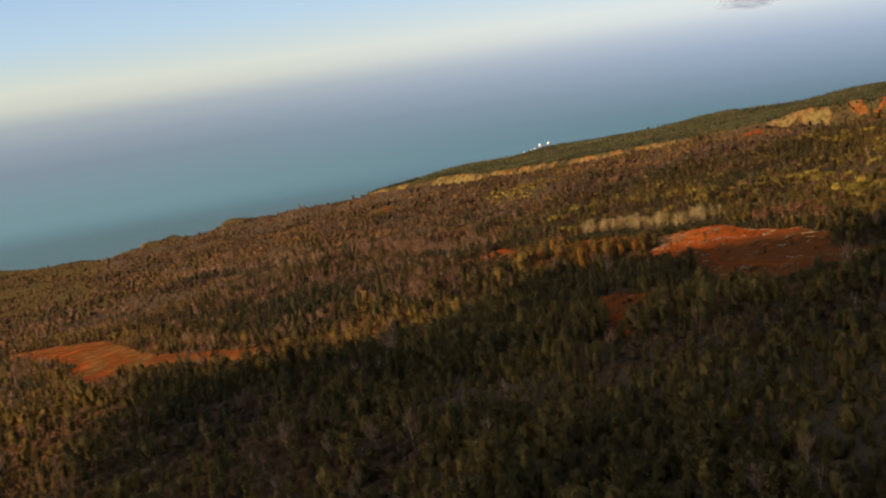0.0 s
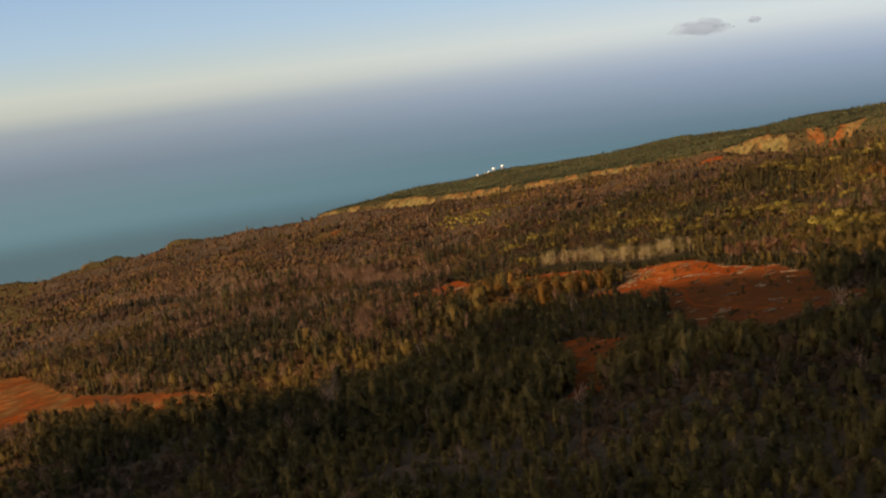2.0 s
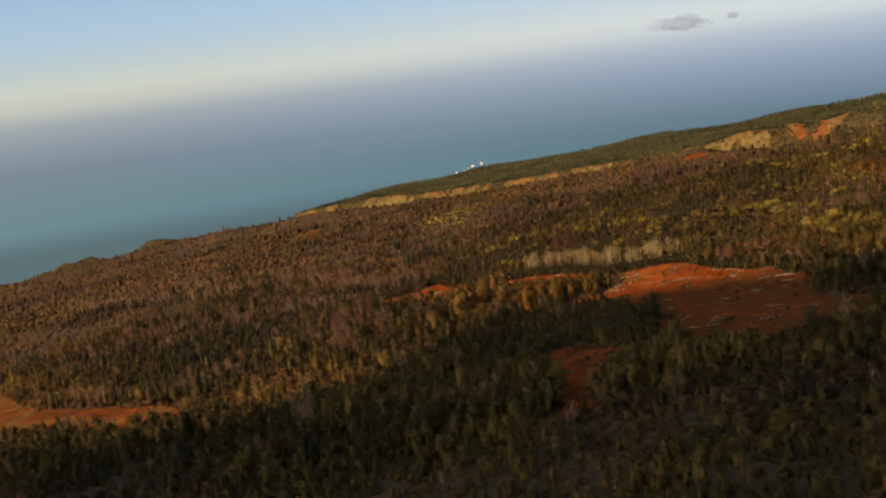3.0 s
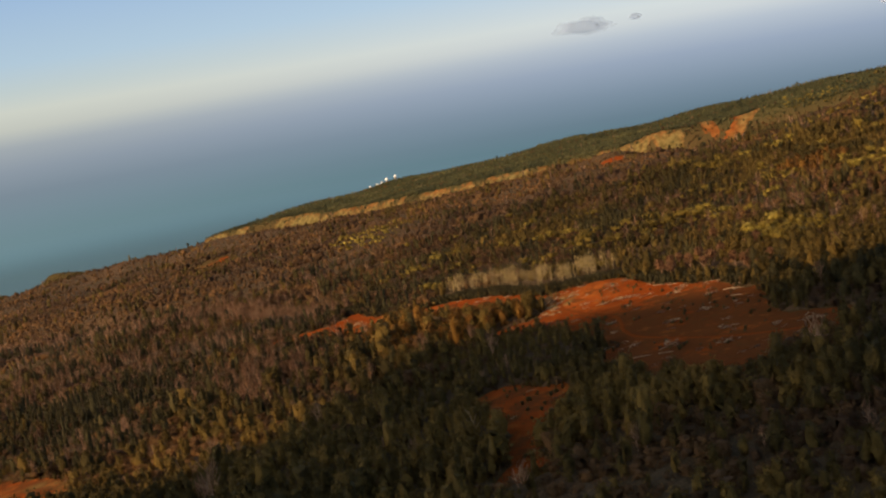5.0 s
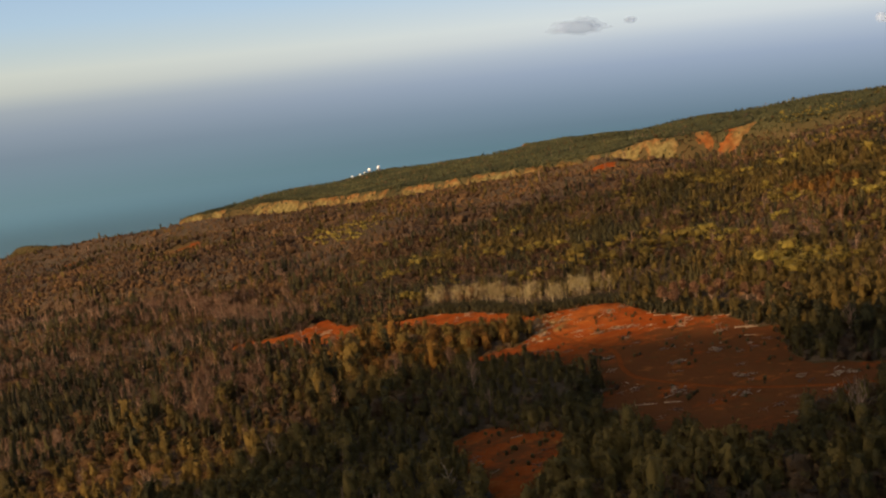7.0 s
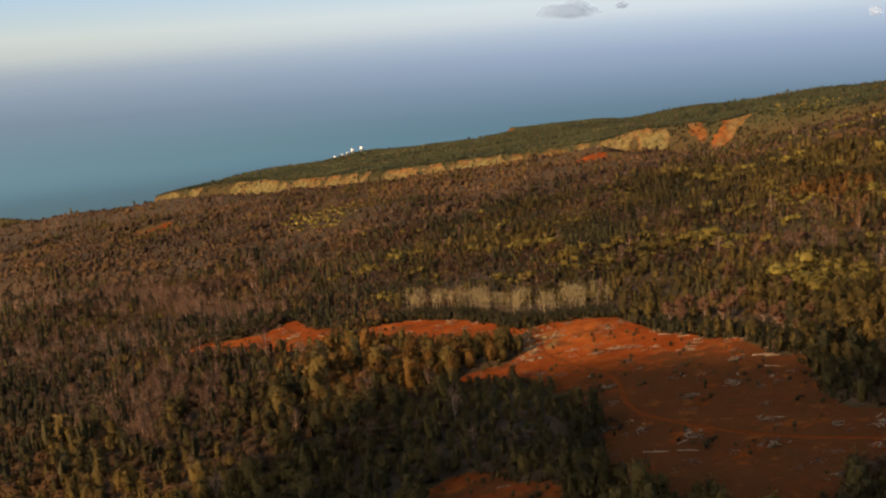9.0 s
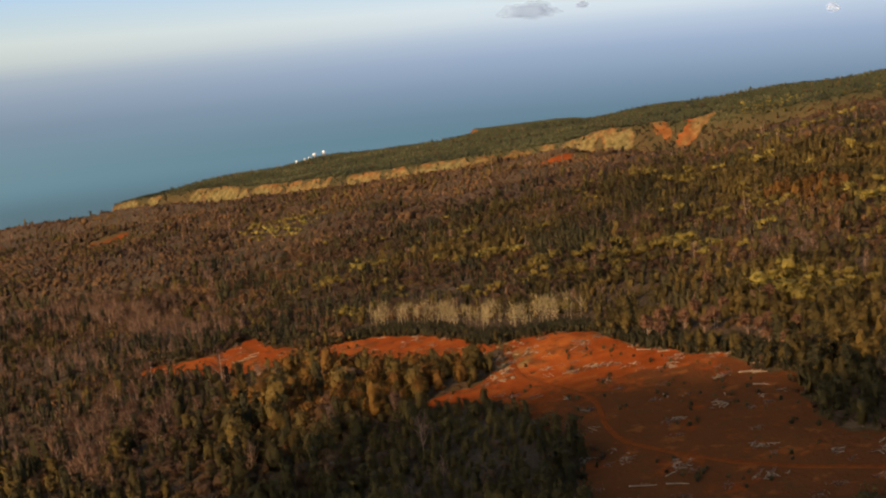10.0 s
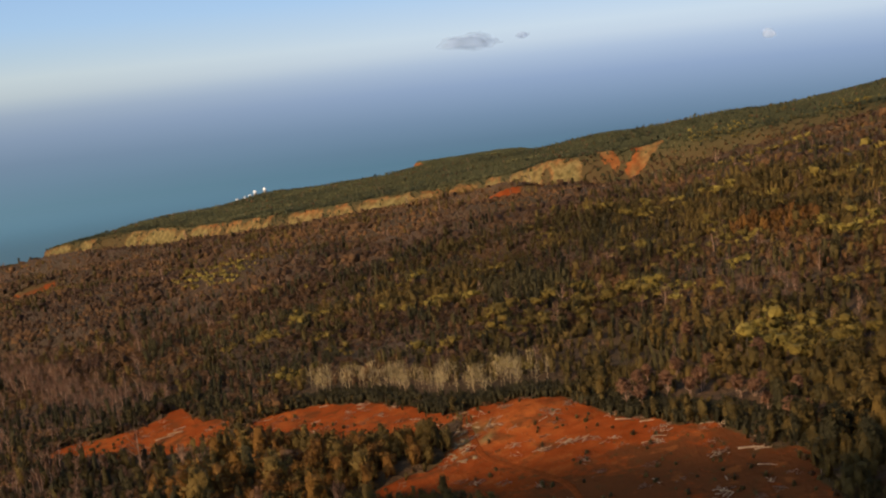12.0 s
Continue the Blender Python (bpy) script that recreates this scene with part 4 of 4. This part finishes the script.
def understorey():
    """The closed mass of lower leaves between the treetops."""
    gx = spaced([(-1700, -500, 22, 9), (-500, -100, 9, 4.5), (-100, 300, 4.5, 4.5), (300, 1000, 4.5, 12), (1000, 2400, 12, 24)])
    gy = spaced([(80, 300, 10, 5), (300, 860, 4.5, 4.5), (860, 1600, 4.5, 11), (1600, 2700, 11, 16)])
    X, Y = np.meshgrid(gx, gy)
    X = X + 2.0 * (hash2(X, Y, 3) - 0.5)
    Y = Y + 2.0 * (hash2(X, Y, 4) - 0.5)
    wd = wall_distance(X, Y)
    lift = np.where(wd > 90, 2.2, 1.2) * (0.55 + 0.9 * vnoise(X, Y, 11, 91)) + np.where(wd > 90, 1.6, 0.5) * (hash2(np.round(X), np.round(Y), 5) - 0.5)
    bare, _ = bare_mask(X, Y)
    g, _ = line_distance(X, Y, GROVE)
    lift = lift - 0.5 - 4.5 * grass_mask(X, Y)
    lift = lift * (1 - smooth(bare, 0.0, 0.35)) * np.where(g < 12, 0.45, 1.0) - 0.8 * smooth(bare, 0.0, 0.35)
    ok = (bare < 0.97) & (wd > 75) & in_wedge(X, Y) & (inside(X, Y, COAST) > 20)
    V = np.stack([X, Y, land_height(X, Y) + lift], -1).reshape(-1, 3)
    h, w = X.shape
    i = (np.arange(h - 1)[:, None] * w + np.arange(w - 1)[None]).ravel()
    F = np.stack([i, i + 1, i + w + 1, i + w], 1)
    F = F[ok.ravel()[F].all(1)]
    used = np.unique(F)
    idx = np.zeros(len(V), int)
    idx[used] = np.arange(len(used))
    n = Nodes("understorey_leaves")
    a = n.noise(0.012, 4)
    b = n.noise(0.35, 5, 0.7)
    col = n.ramp(n.math("ADD", n.math("MULTIPLY", a, 0.6), n.math("MULTIPLY", b, 0.4)),
                 [(0.32, (0.050, 0.038, 0.016)), (0.5, (0.082, 0.052, 0.025)), (0.68, (0.12, 0.067, 0.031))])
    m = n.surface(col, 0.9, n.math("ADD", b, n.noise(0.12, 3)), 4.0, 0.1)
    tagged(mesh_object("undergrowth", V[used], idx[F], m), "closed olive brown undergrowth between the trees", "undergrowth", kind="stuff")


understorey()


def pale_grove():
    """The row of leafless pale trees behind the clearing."""
    r = np.random.default_rng(21)
    kinds = []
    for i in range(7):
        V, F = bare_trees(np.zeros((1, 3)), np.ones(1), r, 9, 12.5, 0.62, 0.36)
        ob = mesh_object("trunk", V, F, M_WHITE)
        V, F, T, N = crowns(np.array([(0.0, 0.0, 0.6)]), np.ones(1) * 1.22, "twig", 40, 1.3, np.array([0.5]), r)
        tw = mesh_object("twig_crown", V, F, M_PALE_TWIG, {"tint": T}, normals=N)
        kinds.append((ob.data, tw.data))
        bpy.data.objects.remove(ob)
        bpy.data.objects.remove(tw)
    seg = np.array(GROVE, float)
    ln = np.hypot(*np.diff(seg, axis=0).T)
    for i in range(88):
        t = r.uniform(0, ln.sum())
        j = int(np.searchsorted(np.cumsum(ln), t))
        j = min(j, len(ln) - 1)
        f = (t - (np.cumsum(ln)[j] - ln[j])) / ln[j]
        x, y = seg[j] + (seg[j + 1] - seg[j]) * f + r.normal(0, 4.2, 2)
        s = float(r.uniform(0.58, 1.05))
        if i == 0:
            x, y, s = 179, 693, 1.3
        e = new("pale_tree")
        e.matrix_world = pose(x, y, float(land_height(x, y)), 0, 0, float(r.uniform(0, 360))) @ Matrix.Diagonal((s, s, s, 1))
        tagged(e, "leafless pale barked tree in the row behind the clearing", "tree", "pale trees behind the clearing")
        trunk, twigs = kinds[int(r.integers(0, 7))]
        new("trunk", trunk).parent = e
        new("twig_crown", twigs).parent = e
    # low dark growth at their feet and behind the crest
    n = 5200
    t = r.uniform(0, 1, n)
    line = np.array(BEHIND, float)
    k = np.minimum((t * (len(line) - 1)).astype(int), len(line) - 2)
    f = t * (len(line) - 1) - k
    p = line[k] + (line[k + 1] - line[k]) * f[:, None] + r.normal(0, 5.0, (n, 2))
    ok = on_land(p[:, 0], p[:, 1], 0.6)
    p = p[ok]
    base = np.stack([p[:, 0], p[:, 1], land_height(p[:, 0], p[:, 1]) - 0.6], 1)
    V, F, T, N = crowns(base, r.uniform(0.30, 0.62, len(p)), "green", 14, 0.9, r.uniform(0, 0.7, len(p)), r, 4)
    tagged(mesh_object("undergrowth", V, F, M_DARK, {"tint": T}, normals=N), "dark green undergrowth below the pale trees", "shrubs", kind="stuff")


pale_grove()


def reddish_trees():
    """Thin reddish crowns on pale stems along the clearing's far edge."""
    r = np.random.default_rng(23)
    kinds = []
    for i in range(5):
        V, F = bare_trees(np.zeros((1, 3)), np.ones(1), r, 6, 8.6, 1.25, 0.5)
        V2, F2 = bare_trees(np.array([(0.7, 0.4, 0.0)]), np.ones(1), r, 4, 7.6, 1.0, 0.5)
        s = mesh_object("trunk", np.concatenate([V, V2]), np.concatenate([F, F2 + len(V)]), M_DEAD)
        V, F, T, N = crowns(np.zeros((1, 3)), np.ones(1), "sparse", 300, 0.80, np.array([0.5]), r)
        c = mesh_object("crown", V, F, M_SPARSE, {"tint": T}, normals=N)
        kinds.append((s.data, c.data))
        bpy.data.objects.remove(s)
        bpy.data.objects.remove(c)
    spots = [(200, 638), (203, 632), (219, 626), (229, 611), (232, 607), (227, 592), (228, 580), (230, 576)]
    spots += [(x + r.normal(4, 4), y + r.normal(5, 4)) for x, y in ((206, 640), (214, 634), (225, 622), (236, 604), (234, 588), (245, 690), (238, 640), (252, 628), (221, 650), (208, 660))]
    for i, (x, y) in enumerate(spots):
        e = new("reddish_tree")
        s = float(r.uniform(0.85, 1.2))
        e.matrix_world = pose(x, y, float(land_height(x, y)), 0, 0, float(r.uniform(0, 360))) @ Matrix.Diagonal((s, s, s, 1))
        tagged(e, "thin reddish crowned tree on pale stems behind the clearing", "tree", "reddish trees behind the clearing")
        new("trunk", kinds[i % 5][0]).parent = e
        new("crown", kinds[i % 5][1]).parent = e


reddish_trees()


def snag():
    """The bleached dead tree beside the hollow."""
    V, F = bare_trees(np.zeros((1, 3)), np.ones(1) * 1.05, np.random.default_rng(5), 7, 12.0, 1.9, 0.32)
    e = new("dead_tree")
    e.matrix_world = pose(64, 478, float(land_height(64, 478)), 6, -10, 0)
    tagged(e, "bleached dead tree standing beside the red hollow", "tree")
    mesh_object("trunk", V, F, M_LOG, parent=e)


snag()


def tall_trees():
    """Tall dark trees at the seaward side of the clearing."""
    r = np.random.default_rng(33)
    v = tree_variants("dark", 4, 340, 0.6, 77)
    for i in range(30):
        x, y = 229 + r.normal(0, 11), 545 + r.normal(0, 22)
        if float(inside(np.array([x]), np.array([y]), FIELD)[0]) > -2:
            continue
        tree_thing("dark", pose(x, y, float(land_height(x, y)), 0, 0, float(r.uniform(0, 360))), float(r.uniform(0.8, 1.2)), v, int(r.integers(0, 4)))


tall_trees()


# ================= felled timber on the bare ground =================
def log_mesh(length, radius, seed):
    """A felled trunk: bent, tapered, with broken limb stubs."""
    r = np.random.default_rng(seed)
    n, sides = 7, 7
    V, F = [], []
    bend = r.normal(0, 0.02, 2) * length
    for i in range(n):
        f = i / (n - 1)
        c = np.array([(f - 0.5) * length, bend[0] * math.sin(f * 3.1), radius * 0.85 + abs(bend[1]) * math.sin(f * 3.1)])
        rr = radius * (1 - 0.5 * f) * r.uniform(0.9, 1.1)
        for k in range(sides):
            a = 2 * math.pi * k / sides
            V.append(c + np.array([0, rr * math.cos(a), rr * math.sin(a)]))
    for i in range(n - 1):
        for k in range(sides):
            a, b = i * sides + k, i * sides + (k + 1) % sides
            F.append((a, b, b + sides, a + sides))
    V, F = np.array(V), np.array(F)
    m = 4
    p0 = np.stack([r.uniform(-0.1, 0.45, m) * length, np.zeros(m), np.full(m, radius)], 1)
    p1 = p0 + np.stack([r.uniform(0.2, 1.2, m), r.normal(0, 0.9, m), r.uniform(0.2, 1.0, m)], 1)
    V2, F2 = prisms(p0, p1, np.full(m, 0.10), np.full(m, 0.04), 4)
    return np.concatenate([V, V2]), np.concatenate([F, F2 + len(V)])


def ground_tilt(x, y, rz):
    """A pose on the slope, turned by rz degrees."""
    e = 1.5
    zx = float(land_height(x + e, y) - land_height(x - e, y)) / (2 * e)
    zy = float(land_height(x, y + e) - land_height(x, y - e)) / (2 * e)
    q = Vector((0, 0, 1)).rotation_difference(Vector((-zx, -zy, 1)).normalized()).to_matrix().to_4x4()
    return Matrix.Translation((x, y, float(land_height(x, y)) - 0.05)) @ q @ pose(0, 0, 0, 0, 0, rz)


LOG_MESHES = []
for i in range(6):
    V, F = log_mesh(6.0, 0.30, 300 + i)
    ob = mesh_object("fallen_log", V, F, M_LOG)
    LOG_MESHES.append(ob.data)
    bpy.data.objects.remove(ob)


def fallen_log(x, y, length, rz, fat, which, label="bleached pale fallen log on red soil"):
    ob = new("fallen_log", LOG_MESHES[which % 6])
    ob.matrix_world = ground_tilt(x, y, rz) @ Matrix.Diagonal((length / 6.0, fat, fat, 1))
    return tagged(ob, label, "log", "fallen logs in the clearings")


for i, (x, y, ln, rz, fat) in enumerate((
        (209, 574, 11, -38, 1.9), (211, 571, 7, -30, 1.3), (194, 629, 8, -45, 1.4), (199, 621, 7, -30, 1.2), (140, 511, 11, -32, 1.3),
        (148, 506, 9, -38, 1.2), (45, 786, 10, -10, 2.2), (40, 783, 12, -4, 1.6), (47, 792, 8, 5, 1.8), (94, 609, 8, 20, 1.5),
        (157, 664, 9, 62, 1.2), (216, 580, 10, -40, 1.2), (110, 758, 6, -15, 1.4), (98, 768, 6, 10, 1.2), (126, 741, 6, 20, 1.2),
        (123, 738, 5, -20, 1.3), (28, 822, 6, 0, 1.3), (205, 560, 8, -50, 1.2), (176, 624, 9, 12, 1.0), (170, 628, 7, 18, 1.0))):
    fallen_log(x, y, ln * 0.7, rz, fat * 0.62, i)


def branch_mesh(seed):
    """A broken limb, two metres long, with a forked end and a stub."""
    r = np.random.default_rng(seed)
    k = r.normal(0, 0.10, 2)
    p0 = np.array([(-1.0, 0, 0), (0.0, k[0], k[1]), (0.0, k[0], k[1]), (-0.4, 0.4 * k[0], 0.4 * k[1])])
    p1 = np.array([(0.0, k[0], k[1]), (1.0, 0.12, 0.05), (0.8, -0.35, 0.18), (-0.15, 0.3, 0.25)])
    V, F = prisms(p0, p1, np.array([0.11, 0.085, 0.06, 0.05]), np.array([0.085, 0.035, 0.025, 0.03]), 5)
    ob = mesh_object("branch", V, F, M_HEAP if seed % 2 else M_SLASH)
    me = ob.data
    bpy.data.objects.remove(ob)
    return me


BRANCHES = [branch_mesh(400 + i) for i in range(6)]


def brush_pile(x, y, s, rz, seed):
    """A tangle of broken limbs."""
    r = np.random.default_rng(seed)
    e = new("brush_pile")
    e.matrix_world = ground_tilt(x, y, rz) @ Matrix.Diagonal((s, s, s, 1))
    tagged(e, "heap of bleached broken branches on red soil", "brush pile", "slash heaps in the clearings")
    for k in range(18):
        ob = new("branch", BRANCHES[int(r.integers(0, 6))])
        g = float(r.uniform(0.4, 1.0))
        ob.matrix_world = pose(float(r.normal(0, 1.3)), float(r.normal(0, 0.9)), float(r.uniform(0.1, 0.7)), 0, float(r.normal(0, 14)), float(r.uniform(-90, 90))) @ Matrix.Diagonal((g, 1, 1, 1))
        ob.parent = e


# the heaps that stand out on the clearing
for i, (x, y) in enumerate(((126, 592), (150, 579), (134, 539), (144, 531), (154, 517), (178, 514), (191, 498), (202, 491), (169, 495), (192, 477),
                            (173, 467), (186, 553), (170, 550), (148, 655), (156, 657), (177, 651), (162, 624), (172, 623), (194, 636), (193, 602),
                            (200, 612), (201, 577), (214, 597), (167, 675), (145, 664), (142, 645), (150, 668))):
    brush_pile(x, y, 1.05 + 0.5 * (i * 37 % 10) / 10, i * 47 % 180 - 90, 600 + i)


def timber():
    """Scattered slash over the clearings, and a few more logs."""
    r = np.random.default_rng(55)
    heaps, done = ([], []), 0
    while done < 170:
        x, y = r.uniform(-40, 235), r.uniform(415, 845)
        inn = max(float(inside(np.array([x]), np.array([y]), o)[0]) for o in (FIELD, STRIP, YARD, HOLLOW))
        road = float(line_distance(np.array([x]), np.array([y]), ROAD)[0][0])
        if inn < 0.5 or road < 4:
            continue
        # slash lies thickest along the crest and in the far clearings
        if r.uniform() > 0.35 + 0.55 * (y > 600):
            continue
        done += 1
        if done % 9 == 0:
            fallen_log(x, y, float(r.uniform(2.5, 5)), float(r.normal(-20, 50)), float(r.uniform(0.4, 0.75)), int(r.integers(0, 6)))
            continue
        m = int(r.integers(8, 26))
        c = np.stack([x + r.normal(0, 1.1, m), y + r.normal(0, 1.1, m)], 1)
        z = land_height(c[:, 0], c[:, 1]) + r.uniform(0.05, 0.4, m)
        a, h = r.uniform(0, 3.1, m), r.uniform(0.25, 0.8, m)
        q = np.stack([np.cos(a) * h, np.sin(a) * h, r.normal(0, 0.15, m)], 1)
        c = np.concatenate([c, z[:, None]], 1)
        heaps[int(done % 3 == 0)].append((c - q, c + q))
    for heap, mat, word in zip(heaps, (M_SLASH, M_HEAP), ("weathered", "bleached")):
        p0, p1 = np.concatenate([a for a, b in heap]), np.concatenate([b for a, b in heap])
        V, F = prisms(p0, p1, r.uniform(0.05, 0.13, len(p0)), r.uniform(0.03, 0.08, len(p0)), 4)
        tagged(mesh_object("slash_litter", V, F, mat), f"scattered {word} broken branches on red soil", "slash", kind="stuff")


timber()


def field_shrubs():
    r = np.random.default_rng(66)
    n = 2400
    x, y = r.uniform(-40, 235, n), r.uniform(415, 845, n)
    inn = np.full(n, -99.0)
    for o in (FIELD, STRIP, YARD, HOLLOW):
        inn = np.maximum(inn, inside(x, y, o))
    road, _ = line_distance(x, y, ROAD)
    ok = (inn > -2) & (road > 4) & (fnoise(x, y, 22, 81, 3) > 0.46)
    x, y = x[ok], y[ok]
    base = np.stack([x, y, land_height(x, y) - 0.35], 1)
    V, F, T, N = crowns(base, r.uniform(0.14, 0.42, len(x)), "brown", 16, 1.0, r.uniform(0.0, 0.6, len(x)), r, 4)
    tagged(mesh_object("shrubs", V, F, M_GREEN, {"tint": T}, normals=N), "small green regrowth shrubs on red soil", "shrubs", kind="stuff")


field_shrubs()


def edge_shrubs():
    """Low scrub that softens the rims of the clearings."""
    r = np.random.default_rng(67)
    n = 30000
    x, y = r.uniform(-330, 250, n), r.uniform(405, 900, n)
    rim = np.full(n, -99.0)
    for o in (FIELD, STRIP, YARD, HOLLOW, BENCH):
        rim = np.maximum(rim, inside(x, y, o))
    ok = (rim > -13) & (rim < 1.5 + 3 * fnoise(x, y, 12, 82, 2)) & (r.uniform(0, 1, n) < np.where(rim > 0, 0.5, 0.9))
    x, y = x[ok], y[ok]
    base = np.stack([x, y, land_height(x, y) - 0.3], 1)
    size = r.uniform(0.18, 0.5, len(x))
    half = r.uniform(0, 1, len(x)) < 0.5
    for sel, k, m in ((half, "green", M_GREEN), (~half, "brown", M_BROWN)):
        V, F, T, N = crowns(base[sel], size[sel], k, 14, 1.1, tint_at(x[sel], y[sel], r), r, 3)
        tagged(mesh_object("scrub", V, F, m, {"tint": T}, normals=N), "low olive brown scrub along the clearing edge", "shrubs", kind="stuff")


edge_shrubs()


def boulders():
    """Pale broken rock at the west end of the field's crest."""
    r = np.random.default_rng(88)
    n = Nodes("pale_rock")
    mat = n.surface(n.ramp(n.noise(0.8, 5), [(0.3, (0.15, 0.095, 0.04)), (0.7, (0.33, 0.24, 0.12))]), 0.9, n.noise(2.0, 4), 0.3, 0.1)
    V, F = ball(2)
    kinds = []
    for k in range(5):
        P = np.array([Vector(v) * (1.0 + 0.45 * noise.fractal(Vector(v) * 1.3 + Vector((k * 5.0, 0, 0)), 0.9, 2.0, 3)) for v in V])
        P = P * np.array([1.0, 0.8, 0.5])
        ob = mesh_object("boulder", P, F, mat)
        kinds.append(ob.data)
        bpy.data.objects.remove(ob)
    made = 0
    while made < 80:
        t = r.uniform(0, 1)
        x, y = 140 + 14 * t + r.normal(0, 3.0), 640 + 46 * t + r.normal(0, 4.0)
        if float(line_distance(np.array([x]), np.array([y]), ROAD)[0][0]) < 2.5:
            continue
        s = float(r.uniform(0.3, 1.0) ** 3 * 0.85 + 0.22)
        ob = new("boulder", kinds[made % 5])
        ob.matrix_world = ground_tilt(x, y, float(r.uniform(0, 360))) @ Matrix.Diagonal((s * float(r.uniform(1, 1.7)), s, s * 0.8, 1))
        tagged(ob, "pale tan broken boulder on red soil", "boulder", "pale boulders at the crest")
        made += 1


boulders()


# ================= white domes on the far point =================
def domes():
    n = Nodes("white_dome_paint")
    paint = n.surface(n.mix(n.noise(0.3, 3), (0.78, 0.77, 0.74), (0.86, 0.85, 0.82)), 0.5)
    n = Nodes("dome_base_wall")
    wall = n.surface(n.mix(n.noise(0.4, 3), (0.20, 0.19, 0.17), (0.30, 0.28, 0.25)), 0.8)
    for x, y, z, r in ((368, 3194, 131, 5.0), (341, 3197, 126, 5.2), (326, 3199, 119, 4.0), (312, 3200, 116, 3.2), (289, 3202, 112, 3.6)):
        e = new("dome_building")
        e.matrix_world = pose(x, y, z)
        tagged(e, "white round dome building on the far headland", "dome", "white domes on the headland")
        bm = bmesh.new()
        bmesh.ops.create_uvsphere(bm, u_segments=20, v_segments=12, radius=r)
        bmesh.ops.bisect_plane(bm, geom=bm.verts[:] + bm.edges[:] + bm.faces[:], plane_co=(0, 0, -0.75 * r), plane_no=(0, 0, 1), clear_inner=True)
        bmesh.ops.translate(bm, verts=bm.verts, vec=(0, 0, r * 0.75))
        me = bpy.data.meshes.new("dome")
        bm.to_mesh(me)
        bm.free()
        for f in me.polygons:
            f.use_smooth = True
        me.materials.append(paint)
        new("dome", me).parent = e
        bm = bmesh.new()
        bmesh.ops.create_cone(bm, cap_ends=True, segments=20, radius1=r * 0.72, radius2=r * 0.68, depth=12)
        bmesh.ops.translate(bm, verts=bm.verts, vec=(0, 0, -5.6))
        me = bpy.data.meshes.new("base_wall")
        bm.to_mesh(me)
        bm.free()
        me.materials.append(wall)
        new("base_wall", me).parent = e


domes()


def far_headland():
    """A low cape of the coast far beyond the domes."""
    gx, gy = np.meshgrid(np.linspace(-1, 1, 61), np.linspace(-1, 1, 31))
    x, y = 1330 + gx * 260, 4190 - gx * 60 + gy * 90
    d = 1 - np.maximum(np.abs(gx), np.abs(gy))
    top = 44 + 14 * smooth(gx, -0.9, 0.6) + 6 * (fnoise(x, y, 40, 95, 3) - 0.5)
    z = -6 + (top + 6) * smooth(d + 0.12 * (fnoise(x, y, 50, 96, 3) - 0.5), 0.02, 0.22)
    h, w = x.shape
    i = (np.arange(h - 1)[:, None] * w + np.arange(w - 1)[None]).ravel()
    F = np.stack([i, i + 1, i + w + 1, i + w], 1)
    bare = 1 - smooth(z, 34, 46)
    ob = mesh_object("headland", np.stack([x, y, z], -1).reshape(-1, 3), F, M_GROUND,
                     {"bare": bare.ravel(), "tan": 0.5 * bare.ravel(), "upland": np.ones(bare.size), "weed_shade": np.zeros(bare.size)}, smooth=True)
    tagged(ob, "low reddish sea cape with green top", "headland", kind="structure")


far_headland()
